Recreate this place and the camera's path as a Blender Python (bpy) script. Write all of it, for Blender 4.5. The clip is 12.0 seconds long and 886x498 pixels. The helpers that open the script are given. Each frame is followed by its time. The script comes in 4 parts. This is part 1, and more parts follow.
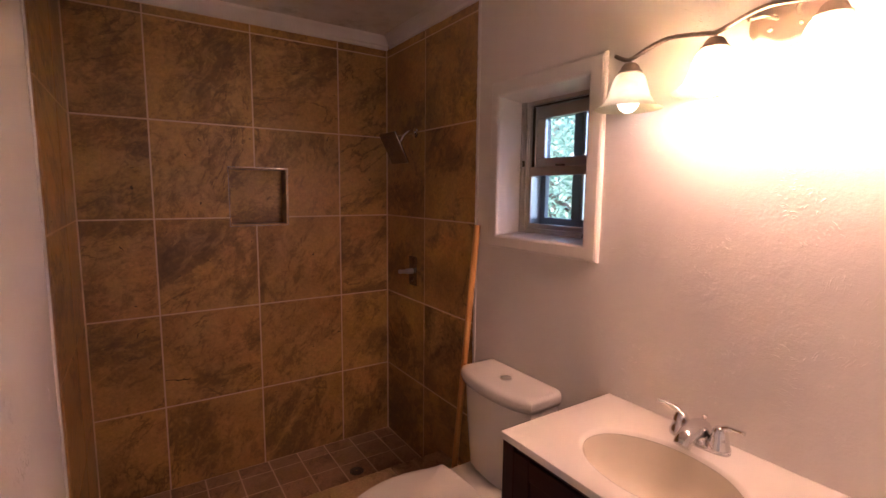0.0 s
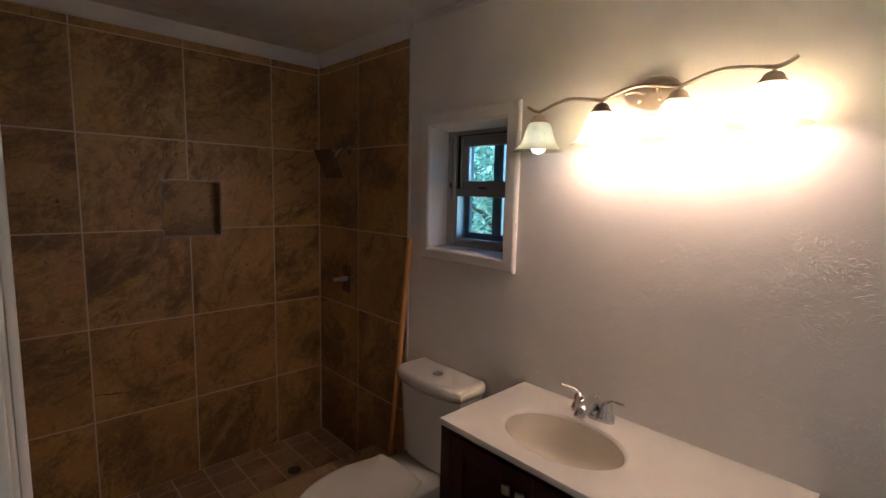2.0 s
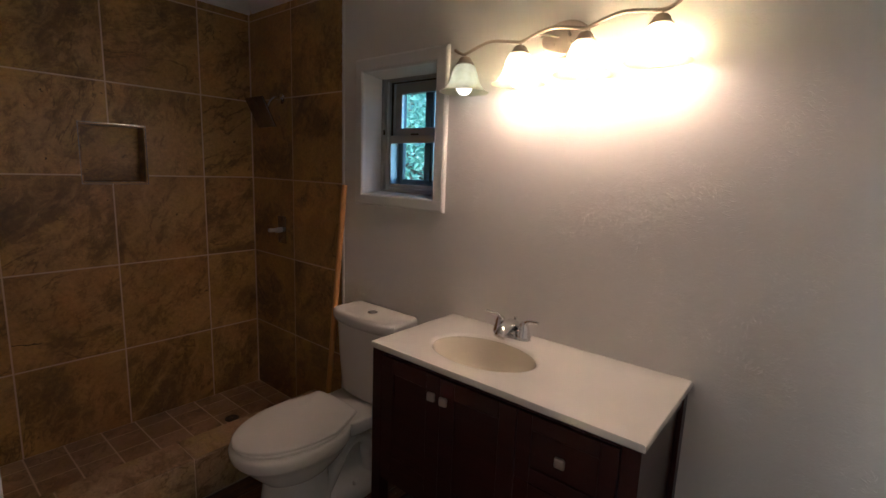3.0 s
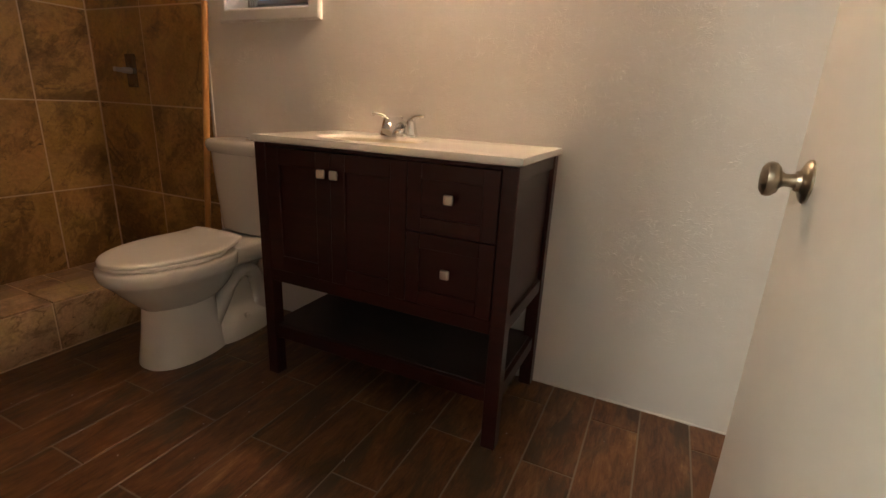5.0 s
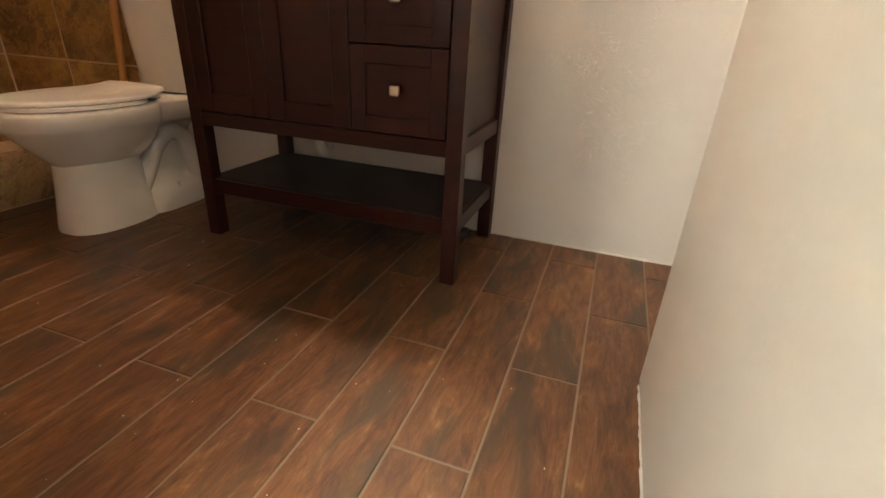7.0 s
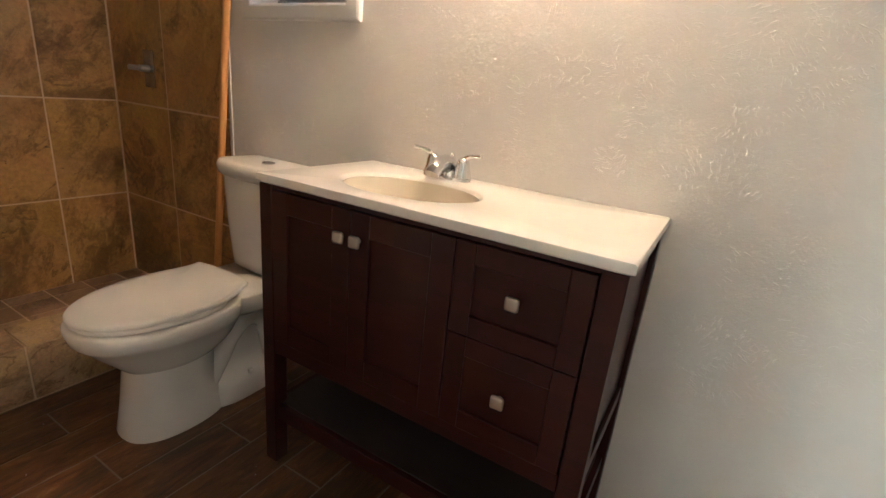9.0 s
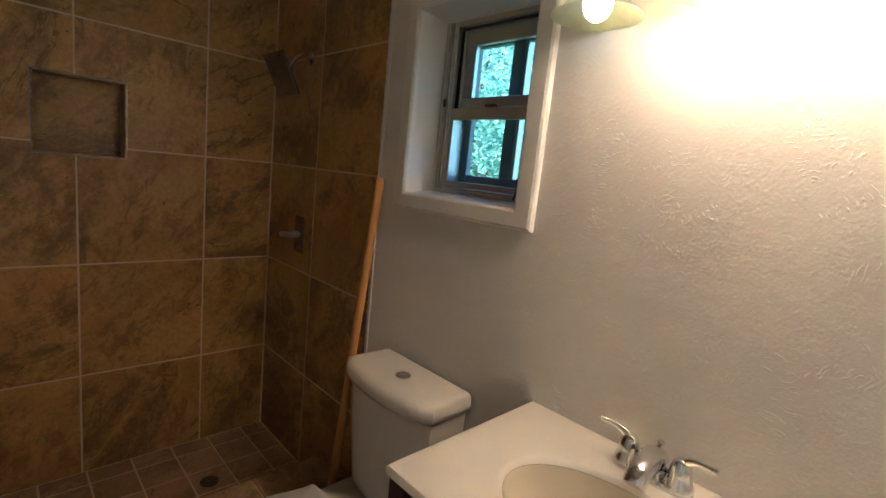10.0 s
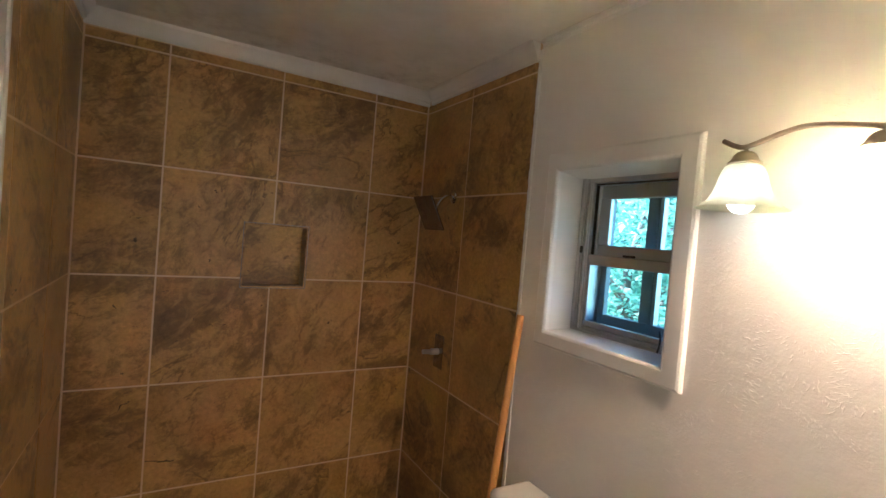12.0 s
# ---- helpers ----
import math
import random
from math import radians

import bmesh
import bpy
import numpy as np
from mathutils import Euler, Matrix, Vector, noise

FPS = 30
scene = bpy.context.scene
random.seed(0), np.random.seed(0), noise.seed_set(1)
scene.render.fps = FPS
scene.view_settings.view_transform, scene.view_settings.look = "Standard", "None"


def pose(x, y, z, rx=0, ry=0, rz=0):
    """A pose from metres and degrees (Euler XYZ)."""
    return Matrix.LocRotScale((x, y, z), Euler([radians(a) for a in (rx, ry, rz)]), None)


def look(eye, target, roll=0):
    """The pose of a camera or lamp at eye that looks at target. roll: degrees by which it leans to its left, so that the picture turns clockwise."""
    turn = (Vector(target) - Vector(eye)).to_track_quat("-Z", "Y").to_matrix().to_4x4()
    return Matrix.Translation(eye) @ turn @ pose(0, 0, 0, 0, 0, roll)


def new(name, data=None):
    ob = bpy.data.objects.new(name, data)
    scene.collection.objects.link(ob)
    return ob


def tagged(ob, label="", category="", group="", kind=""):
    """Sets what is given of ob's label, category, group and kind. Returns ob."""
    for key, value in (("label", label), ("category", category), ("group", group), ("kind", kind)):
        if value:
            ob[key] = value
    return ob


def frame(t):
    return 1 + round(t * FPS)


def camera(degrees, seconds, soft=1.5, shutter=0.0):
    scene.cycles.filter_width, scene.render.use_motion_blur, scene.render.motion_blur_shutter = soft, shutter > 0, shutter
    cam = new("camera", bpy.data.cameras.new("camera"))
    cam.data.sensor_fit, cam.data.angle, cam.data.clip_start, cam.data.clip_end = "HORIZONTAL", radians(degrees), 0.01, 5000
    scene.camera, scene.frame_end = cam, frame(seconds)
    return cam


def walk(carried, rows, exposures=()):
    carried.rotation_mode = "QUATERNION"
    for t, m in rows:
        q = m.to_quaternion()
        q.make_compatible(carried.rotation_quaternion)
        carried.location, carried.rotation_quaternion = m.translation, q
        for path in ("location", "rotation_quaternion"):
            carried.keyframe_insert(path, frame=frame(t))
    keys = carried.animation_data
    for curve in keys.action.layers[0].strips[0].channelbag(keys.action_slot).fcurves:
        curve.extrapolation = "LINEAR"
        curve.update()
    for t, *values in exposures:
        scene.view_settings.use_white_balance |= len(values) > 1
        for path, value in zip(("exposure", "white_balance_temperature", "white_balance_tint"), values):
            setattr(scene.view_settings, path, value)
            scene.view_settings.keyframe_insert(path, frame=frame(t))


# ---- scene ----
cam = camera(86.8, 12.0)
PATH = [
    (0, (-1.256, -2.53, 1.528), (-0.169, -0.868, 1.289), 0.6),
    (0.5, (-1.331, -2.573, 1.582), (-0.206, -0.933, 1.366), 0.0),
    (1, (-1.362, -2.579, 1.636), (-0.159, -0.993, 1.445), 0.7),
    (1.5, (-1.394, -2.597, 1.657), (-0.109, -1.077, 1.459), 1.0),
    (2, (-1.46, -2.658, 1.618), (-0.091, -1.22, 1.375), 1.4),
    (2.5, (-1.502, -2.74, 1.565), (-0.058, -1.387, 1.275), 1.6),
    (3, (-1.509, -2.777, 1.482), (0.016, -1.526, 1.149), 2.2),
    (3.2, (-1.506, -2.785, 1.447), (0.047, -1.577, 1.09), 2.3),
    (4.8, (-1.604, -2.844, 1.062), (0.134, -2.015, 0.521), 2.9),
    (5, (-1.613, -2.853, 1.002), (0.124, -2.051, 0.419), 2.8),
    (5.5, (-1.657, -2.859, 0.88), (0.066, -2.121, 0.182), 2.7),
    (6, (-1.678, -2.862, 0.802), (0.03, -2.203, -0.004), 2.9),
    (6.5, (-1.677, -2.872, 0.71), (0.044, -2.265, -0.109), 3.0),
    (6.7, (-1.657, -2.878, 0.687), (0.064, -2.301, -0.154), 3.1),
    (8.3, (-1.423, -2.809, 0.852), (0.275, -2.092, 0.076), 4.1),
    (8.5, (-1.357, -2.773, 0.929), (0.338, -1.996, 0.205), 4.8),
    (9, (-1.233, -2.608, 1.114), (0.42, -1.671, 0.492), 5.7),
    (9.5, (-1.091, -2.411, 1.276), (0.461, -1.244, 0.794), 6.1),
    (10, (-0.969, -2.219, 1.426), (0.41, -0.806, 1.111), 6.0),
    (10.4, (-0.973, -2.146, 1.506), (0.242, -0.567, 1.325), 5.7),
    (10.5, (-0.986, -2.131, 1.525), (0.194, -0.525, 1.352), 5.8),
    (11, (-1.054, -2.122, 1.611), (-0.001, -0.426, 1.479), 5.2),
    (11.5, (-1.096, -2.164, 1.669), (-0.115, -0.424, 1.577), 4.8),
    (12, (-1.145, -2.242, 1.653), (-0.14, -0.513, 1.599), 4.8),
]

# the camera's brightness and white balance along the way
EXPOSURES = [
    (0.0, 2.92, 5900, 46), (0.5, 2.48, 6200, 34), (1.2, 2.2, 5550, 26), (2.0, 2.02, 4780, 13), (3.2, 2.04, 4680, 10),
    (4.8, 2.74, 5500, 8), (5.5, 3.36, 5600, 7), (6.5, 3.74, 5600, 7), (8.5, 3.84, 5150, 4), (9.0, 3.6, 4760, 1), (9.5, 2.97, 4760, 1), (10.0, 2.6, 4820, 0), (10.5, 2.9, 4780, 2), (11.2, 3.38, 4720, 3), (12.0, 3.38, 4660, 2)]
walk(cam, [(t, look(eye, target, roll)) for t, eye, target, roll in PATH], EXPOSURES)

# ---- world, sun, large lights ----
world = bpy.data.worlds.new("world")
scene.world = world
world.use_nodes = True
sky = world.node_tree.nodes.new("ShaderNodeTexSky")
sky.sky_type, sky.sun_disc, sky.sun_elevation, sky.sun_rotation = "NISHITA", False, radians(51), radians(315)
world.node_tree.links.new(sky.outputs[0], world.node_tree.nodes["Background"].inputs[0])
world.node_tree.nodes["Background"].inputs[1].default_value = 0.15
sun = new("sun", bpy.data.lights.new("sun", "SUN"))
sun.data.energy, sun.data.angle, sun.data.color = 5.0, radians(0.5), (1.0, 0.95, 0.88)
sun.matrix_world = look((0, 0, 0), (0.45, -0.45, -0.78))


# unseen fill light added in the hall, for the brightness coming through the doorway
hall = new("hall_fill_light", bpy.data.lights.new("hall_fill_light", "POINT"))
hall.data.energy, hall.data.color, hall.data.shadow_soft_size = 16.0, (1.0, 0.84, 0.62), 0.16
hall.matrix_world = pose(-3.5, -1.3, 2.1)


# ---- materials ----
def material(name):
    m = bpy.data.materials.new(name)
    m.use_nodes = True
    t = m.node_tree
    return m, t, t.nodes["Principled BSDF"]


def node(t, kind, links=(), **values):
    n = t.nodes.new("ShaderNode" + kind)
    for key, value in values.items():
        if key.startswith("_"):
            n.inputs[int(key[1:])].default_value = value
        elif key == "operation":
            n.operation = value
        elif key == "blend_type":
            n.blend_type = value
    for i, source in links:
        t.links.new(source, n.inputs[i])
    return n


def noise_tex(t, vec, scale, detail=4.0, rough=0.5, distort=0.0):
    n = t.nodes.new("ShaderNodeTexNoise")
    n.inputs["Scale"].default_value, n.inputs["Detail"].default_value = scale, detail
    n.inputs["Roughness"].default_value, n.inputs["Distortion"].default_value = rough, distort
    t.links.new(vec, n.inputs["Vector"])
    return n.outputs["Fac"]


def ramp(t, fac, stops):
    n = t.nodes.new("ShaderNodeValToRGB")
    el = n.color_ramp.elements
    while len(el) < len(stops):
        el.new(0.5)
    for e, (p, c) in zip(el, stops):
        e.position = p
        e.color = (*c, 1) if isinstance(c, tuple) else (c, c, c, 1)
    t.links.new(fac, n.inputs[0])
    return n.outputs[0]


def mix(t, fac, a, b, kind="MIX"):
    n = t.nodes.new("ShaderNodeMix")
    n.data_type, n.blend_type = "RGBA", kind
    for i, v in ((0, fac), (6, a), (7, b)):
        if isinstance(v, (int, float)):
            n.inputs[i].default_value = v if i == 0 else (v, v, v, 1)
        elif isinstance(v, tuple):
            n.inputs[i].default_value = (*v, 1)
        else:
            t.links.new(v, n.inputs[i])
    return n.outputs[2]


def maths(t, op, a, b=0.0):
    n = t.nodes.new("ShaderNodeMath")
    n.operation = op
    for i, v in ((0, a), (1, b)):
        if isinstance(v, (int, float)):
            n.inputs[i].default_value = v
        else:
            t.links.new(v, n.inputs[i])
    return n.outputs[0]


def coords(t, stretch=(1, 1, 1), vary=0.0, turn=(0, 0, 0)):
    c = t.nodes.new("ShaderNodeTexCoord").outputs["Object"]
    if vary:
        r = t.nodes.new("ShaderNodeObjectInfo").outputs["Random"]
        add = node(t, "VectorMath", [(0, c)], operation="ADD")
        comb = t.nodes.new("ShaderNodeCombineXYZ")
        for i, k in enumerate((vary, -vary * 1.7, vary * 0.6)):
            t.links.new(maths(t, "MULTIPLY", r, k), comb.inputs[i])
        t.links.new(comb.outputs[0], add.inputs[1])
        c = add.outputs[0]
    mp = t.nodes.new("ShaderNodeMapping")
    mp.inputs["Scale"].default_value = stretch
    mp.inputs["Rotation"].default_value = [radians(a) for a in turn]
    t.links.new(c, mp.inputs["Vector"])
    return mp.outputs[0]


def bump(t, b, height, strength, distance=0.01, normal=None):
    n = t.nodes.new("ShaderNodeBump")
    n.inputs["Strength"].default_value, n.inputs["Distance"].default_value = strength, distance
    t.links.new(height, n.inputs["Height"])
    if normal:
        t.links.new(normal, n.inputs["Normal"])
    t.links.new(n.outputs[0], b.inputs["Normal"])
    return n.outputs[0]


def plaster_mat(name, color, relief=1.0):
    """Painted plaster with brushed swirls: short ridges in patches."""
    m, t, b = material(name)
    c = coords(t)
    tone = noise_tex(t, c, 3.0, 5.0, 0.6)
    dark = tuple(v * 0.9 for v in color)
    t.links.new(mix(t, tone, dark, color), b.inputs["Base Color"])
    b.inputs["Roughness"].default_value = 0.72
    b.inputs["Specular IOR Level"].default_value = 0.18
    fine = noise_tex(t, c, 150.0, 3.0, 0.6)
    roll = noise_tex(t, c, 24.0, 5.0, 0.6)
    patch = noise_tex(t, c, 6.0, 2.0, 0.5)
    h = maths(t, "ADD", maths(t, "MULTIPLY", fine, 0.26), maths(t, "MULTIPLY", maths(t, "MULTIPLY", roll, patch), 1.3))
    bump(t, b, h, 0.8 * relief, 0.003)
    return m


def paint_mat(name, color, rough=0.35, wobble=0.15):
    m, t, b = material(name)
    c = coords(t)
    tone = noise_tex(t, c, 6.0, 5.0, 0.6)
    t.links.new(mix(t, tone, tuple(v * 0.88 for v in color), color), b.inputs["Base Color"])
    b.inputs["Roughness"].default_value = rough
    bump(t, b, noise_tex(t, c, 90.0, 3.0, 0.6), wobble, 0.002)
    return m


def tile_mat(name, light, mid, dark, scale=1.0, vary=40.0):
    """Stone-look ceramic: soft clouds, slanting dark drifts with ragged edges, thin veins, small pits."""
    m, t, b = material(name)
    r = t.nodes.new("ShaderNodeObjectInfo").outputs["Random"]
    c = coords(t, (1, 1, 1), vary)
    spin = t.nodes.new("ShaderNodeCombineXYZ")
    t.links.new(maths(t, "ADD", maths(t, "MULTIPLY", r, 1.1), 0.25), spin.inputs[1])
    t.links.new(maths(t, "MULTIPLY", r, 0.9), spin.inputs[0])
    turned = t.nodes.new("ShaderNodeMapping")
    t.links.new(c, turned.inputs["Vector"])
    t.links.new(spin.outputs[0], turned.inputs["Rotation"])
    long = t.nodes.new("ShaderNodeMapping")
    long.inputs["Scale"].default_value = (1.0, 1.0, 1.7)
    t.links.new(turned.outputs[0], long.inputs["Vector"])
    tc, lc = turned.outputs[0], long.outputs[0]
    clouds = noise_tex(t, tc, 2.6 * scale, 7.0, 0.55, 0.4)
    base = ramp(t, clouds, [(0.36, mid), (0.56, light)])
    gold = noise_tex(t, tc, 2.9 * scale, 3.0, 0.5, 0.8)
    base = mix(t, 0.8, base, ramp(t, gold, [(0.36, (1.08, 0.98, 0.95)), (0.50, (1.0, 1.0, 1.0)), (0.66, (1.02, 1.04, 0.76))]), "MULTIPLY")
    drift = noise_tex(t, lc, 1.9 * scale, 10.0, 0.62, 0.7)
    rag = noise_tex(t, lc, 13.0 * scale, 10.0, 0.74, 0.9)
    edge = maths(t, "ADD", drift, maths(t, "MULTIPLY", maths(t, "SUBTRACT", rag, 0.5), 0.62))
    base = mix(t, ramp(t, edge, [(0.48, 0.0), (0.545, 0.45), (0.63, 0.82), (0.78, 0.95)]), base, mix(t, rag, dark, tuple(v * 1.5 for v in dark)))
    crack = maths(t, "ABSOLUTE", maths(t, "SUBTRACT", noise_tex(t, lc, 2.3 * scale, 9.0, 0.60, 0.5), 0.47))
    where = ramp(t, noise_tex(t, tc, 2.1 * scale, 3.0, 0.5), [(0.44, 0.0), (0.54, 0.9)])
    base = mix(t, maths(t, "MULTIPLY", ramp(t, crack, [(0.0, 0.9), (0.008, 0.5), (0.022, 0.0)]), where), base, dark)
    fine = noise_tex(t, c, 60.0 * scale, 8.0, 0.74)
    base = mix(t, 0.55, base, ramp(t, fine, [(0.32, 0.48), (0.66, 1.30)]), "MULTIPLY")
    pale = ramp(t, noise_tex(t, lc, 7.0 * scale, 6.0, 0.62, 0.8), [(0.55, 0.0), (0.68, 0.45)])
    base = mix(t, pale, base, tuple(min(0.9, v * 1.25) for v in light))
    pits = noise_tex(t, coords(t, (1.0, 1.0, 1.8), vary * 1.1), 19.0 * scale, 3.0, 0.5, 1.8)
    pit = ramp(t, pits, [(0.0, 0.0), (0.262, 0.0), (0.285, 1.0), (1.0, 1.0)])
    base = mix(t, 0.8, base, pit, "MULTIPLY")
    t.links.new(base, b.inputs["Base Color"])
    t.links.new(maths(t, "ADD", maths(t, "MULTIPLY", fine, 0.25), 0.26), b.inputs["Roughness"])
    h = maths(t, "ADD", maths(t, "MULTIPLY", pit, 0.5), maths(t, "ADD", clouds, maths(t, "MULTIPLY", rag, 0.35)))
    bump(t, b, h, 0.9, 0.004)
    return m


def plank_mat(name):
    """Wood-look ceramic plank, the grain along x."""
    m, t, b = material(name)
    c = coords(t, (2.2, 8.0, 8.0), 30.0)
    c2 = coords(t, (1.3, 3.4, 3.4), 30.0)
    grain = maths(t, "ADD", maths(t, "MULTIPLY", noise_tex(t, c, 2.7, 10.0, 0.74, 0.9), 0.66), maths(t, "MULTIPLY", noise_tex(t, coords(t, (9.0, 60.0, 60.0), 30.0), 1.6, 6.0, 0.75, 0.5), 0.34))
    base = ramp(t, grain, [(0.0, (0.030, 0.013, 0.008)), (0.40, (0.085, 0.034, 0.017)), (0.49, (0.165, 0.070, 0.027)), (0.57, (0.235, 0.108, 0.042)), (0.65, (0.38, 0.215, 0.095))])
    blot = noise_tex(t, c2, 2.3, 5.0, 0.6, 0.6)
    base = mix(t, ramp(t, blot, [(0.36, 0.88), (0.49, 0.0)]), base, mix(t, grain, (0.028, 0.021, 0.013), (0.105, 0.072, 0.042)))
    r = t.nodes.new("ShaderNodeObjectInfo").outputs["Random"]
    base = mix(t, 1.0, base, ramp(t, r, [(0.0, 0.70), (1.0, 0.92)]), "MULTIPLY")
    t.links.new(base, b.inputs["Base Color"])
    t.links.new(maths(t, "ADD", maths(t, "MULTIPLY", grain, 0.25), 0.27), b.inputs["Roughness"])
    bump(t, b, grain, 0.55, 0.003)
    return m


def wood_mat(name, a, bcol, rough=0.35, stretch=(1, 1, 12), scale=3.0):
    m, t, b = material(name)
    c = coords(t, stretch)
    g = noise_tex(t, c, scale, 6.0, 0.6, 0.4)
    t.links.new(ramp(t, g, [(0.3, a), (0.7, bcol)]), b.inputs["Base Color"])
    b.inputs["Roughness"].default_value = rough
    bump(t, b, g, 0.08, 0.002)
    return m


def metal_mat(name, color, rough, grain=0.06):
    m, t, b = material(name)
    b.inputs["Base Color"].default_value = (*color, 1)
    b.inputs["Metallic"].default_value = 1.0
    n = noise_tex(t, coords(t), 60.0, 4.0, 0.6)
    t.links.new(maths(t, "ADD", maths(t, "MULTIPLY", n, grain * 2), max(0.0, rough - grain)), b.inputs["Roughness"])
    return m


def gloss_mat(name, color, rough=0.12, tone=0.94):
    m, t, b = material(name)
    n = noise_tex(t, coords(t), 9.0, 5.0, 0.6)
    t.links.new(mix(t, n, tuple(v * tone for v in color), color), b.inputs["Base Color"])
    b.inputs["Roughness"].default_value = rough
    return m


PLASTER = plaster_mat("painted_plaster", (0.80, 0.77, 0.73))
PLASTER_FLAT = paint_mat("smooth_paint", (0.80, 0.77, 0.73), 0.5, 0.2)


def ceiling_mat():
    """Matt paint with grey-brown mould blotches over the shower."""
    m, t, b = material("ceiling_paint")
    c = coords(t)
    tone = noise_tex(t, c, 4.0, 6.0, 0.65)
    base = ramp(t, tone, [(0.3, (0.60, 0.57, 0.52)), (0.7, (0.72, 0.70, 0.66))])
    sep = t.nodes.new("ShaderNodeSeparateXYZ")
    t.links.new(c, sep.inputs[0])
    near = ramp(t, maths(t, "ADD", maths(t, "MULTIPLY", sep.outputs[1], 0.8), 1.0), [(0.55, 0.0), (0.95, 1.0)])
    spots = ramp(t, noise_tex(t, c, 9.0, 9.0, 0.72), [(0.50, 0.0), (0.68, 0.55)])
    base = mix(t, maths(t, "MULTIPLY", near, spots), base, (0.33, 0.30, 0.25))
    t.links.new(base, b.inputs["Base Color"])
    b.inputs["Roughness"].default_value = 0.75
    bump(t, b, noise_tex(t, c, 60.0, 5.0, 0.7), 0.5, 0.003)
    return m


CEIL = ceiling_mat()
TRIM = paint_mat("white_gloss_paint", (0.80, 0.78, 0.75), 0.28, 0.12)
DOORPAINT = paint_mat("door_paint", (0.76, 0.74, 0.69), 0.38, 0.12)
TILE = tile_mat("stone_tile", (0.490, 0.286, 0.088), (0.352, 0.197, 0.056), (0.132, 0.070, 0.024))
TILE_FLOOR = tile_mat("stone_floor_tile", (0.42, 0.27, 0.155), (0.32, 0.19, 0.105), (0.18, 0.10, 0.055), 1.6)
TILE_CURB = tile_mat("stone_curb_tile", (0.52, 0.36, 0.20), (0.40, 0.26, 0.14), (0.18, 0.11, 0.055), 1.5)
GROUT = paint_mat("grout", (0.72, 0.54, 0.34), 0.9, 0.6)
GROUT_FLOOR = paint_mat("floor_grout", (0.27, 0.215, 0.16), 0.9, 0.6)
PLANK = plank_mat("wood_look_plank")
ESPRESSO = wood_mat("espresso_wood", (0.024, 0.0048, 0.0040), (0.040, 0.0076, 0.0060), 0.30)
ESPRESSO.node_tree.nodes["Principled BSDF"].inputs["Specular IOR Level"].default_value = 0.32
DUSTY = wood_mat("dusty_board", (0.022, 0.014, 0.012), (0.036, 0.024, 0.021), 0.5, (6, 1, 6))
CARCASS = wood_mat("dark_board", (0.018, 0.010, 0.008), (0.028, 0.016, 0.012), 0.5)
PORCELAIN = gloss_mat("white_porcelain", (0.78, 0.75, 0.70), 0.10)
SEAT = gloss_mat("white_plastic", (0.78, 0.75, 0.70), 0.22)
MARBLE = gloss_mat("cultured_marble", (0.80, 0.77, 0.71), 0.20, 0.93)
CHROME = metal_mat("chrome", (0.80, 0.80, 0.80), 0.10, 0.03)
SMOKED = metal_mat("dull_chrome", (0.30, 0.29, 0.28), 0.18)
STEEL = metal_mat("steel_lever", (0.62, 0.62, 0.62), 0.3)
BRASSY = metal_mat("aged_nickel", (0.42, 0.37, 0.29), 0.33)
NICKEL = metal_mat("brushed_nickel", (0.62, 0.55, 0.46), 0.30)
PLATE = metal_mat("satin_plate", (0.74, 0.64, 0.56), 0.42)
BRONZE = metal_mat("antique_nickel", (0.52, 0.43, 0.35), 0.32)
KNOB = metal_mat("satin_knob", (0.62, 0.58, 0.50), 0.34)
DARKMETAL = metal_mat("dark_metal", (0.10, 0.09, 0.08), 0.4)
ALU = metal_mat("aluminium_frame", (0.52, 0.505, 0.48), 0.48)
# the frame's aluminium again, its bluish daylight shade put into the colour
ALU_COOL = metal_mat("daylight_tinted_aluminium", (0.50, 0.52, 0.52), 0.42)
STORM = gloss_mat("storm_frame_paint", (0.24, 0.24, 0.23), 0.55)
HANDLEWOOD = wood_mat("varnished_pole", (0.58, 0.27, 0.065), (0.68, 0.35, 0.10), 0.35, (8, 8, 1), 6.0)
BRISTLE = wood_mat("broom_straw", (0.16, 0.085, 0.035), (0.30, 0.17, 0.075), 0.8, (30, 30, 2), 6.0)
BLACK = gloss_mat("black_plastic", (0.015, 0.015, 0.015), 0.4)
PIPE = gloss_mat("white_pipe", (0.70, 0.69, 0.66), 0.35)
CAULK = paint_mat("caulk", (0.72, 0.70, 0.66), 0.6, 0.5)
HALLPAINT = paint_mat("hall_paint", (0.55, 0.56, 0.56), 0.6, 0.2)
GROUND = paint_mat("soil_and_grass", (0.10, 0.13, 0.05), 0.9, 0.8)
SIDING = paint_mat("outer_siding", (0.55, 0.55, 0.52), 0.7, 0.3)
BARK = wood_mat("bark", (0.07, 0.05, 0.035), (0.16, 0.12, 0.09), 0.9, (6, 6, 1), 8.0)


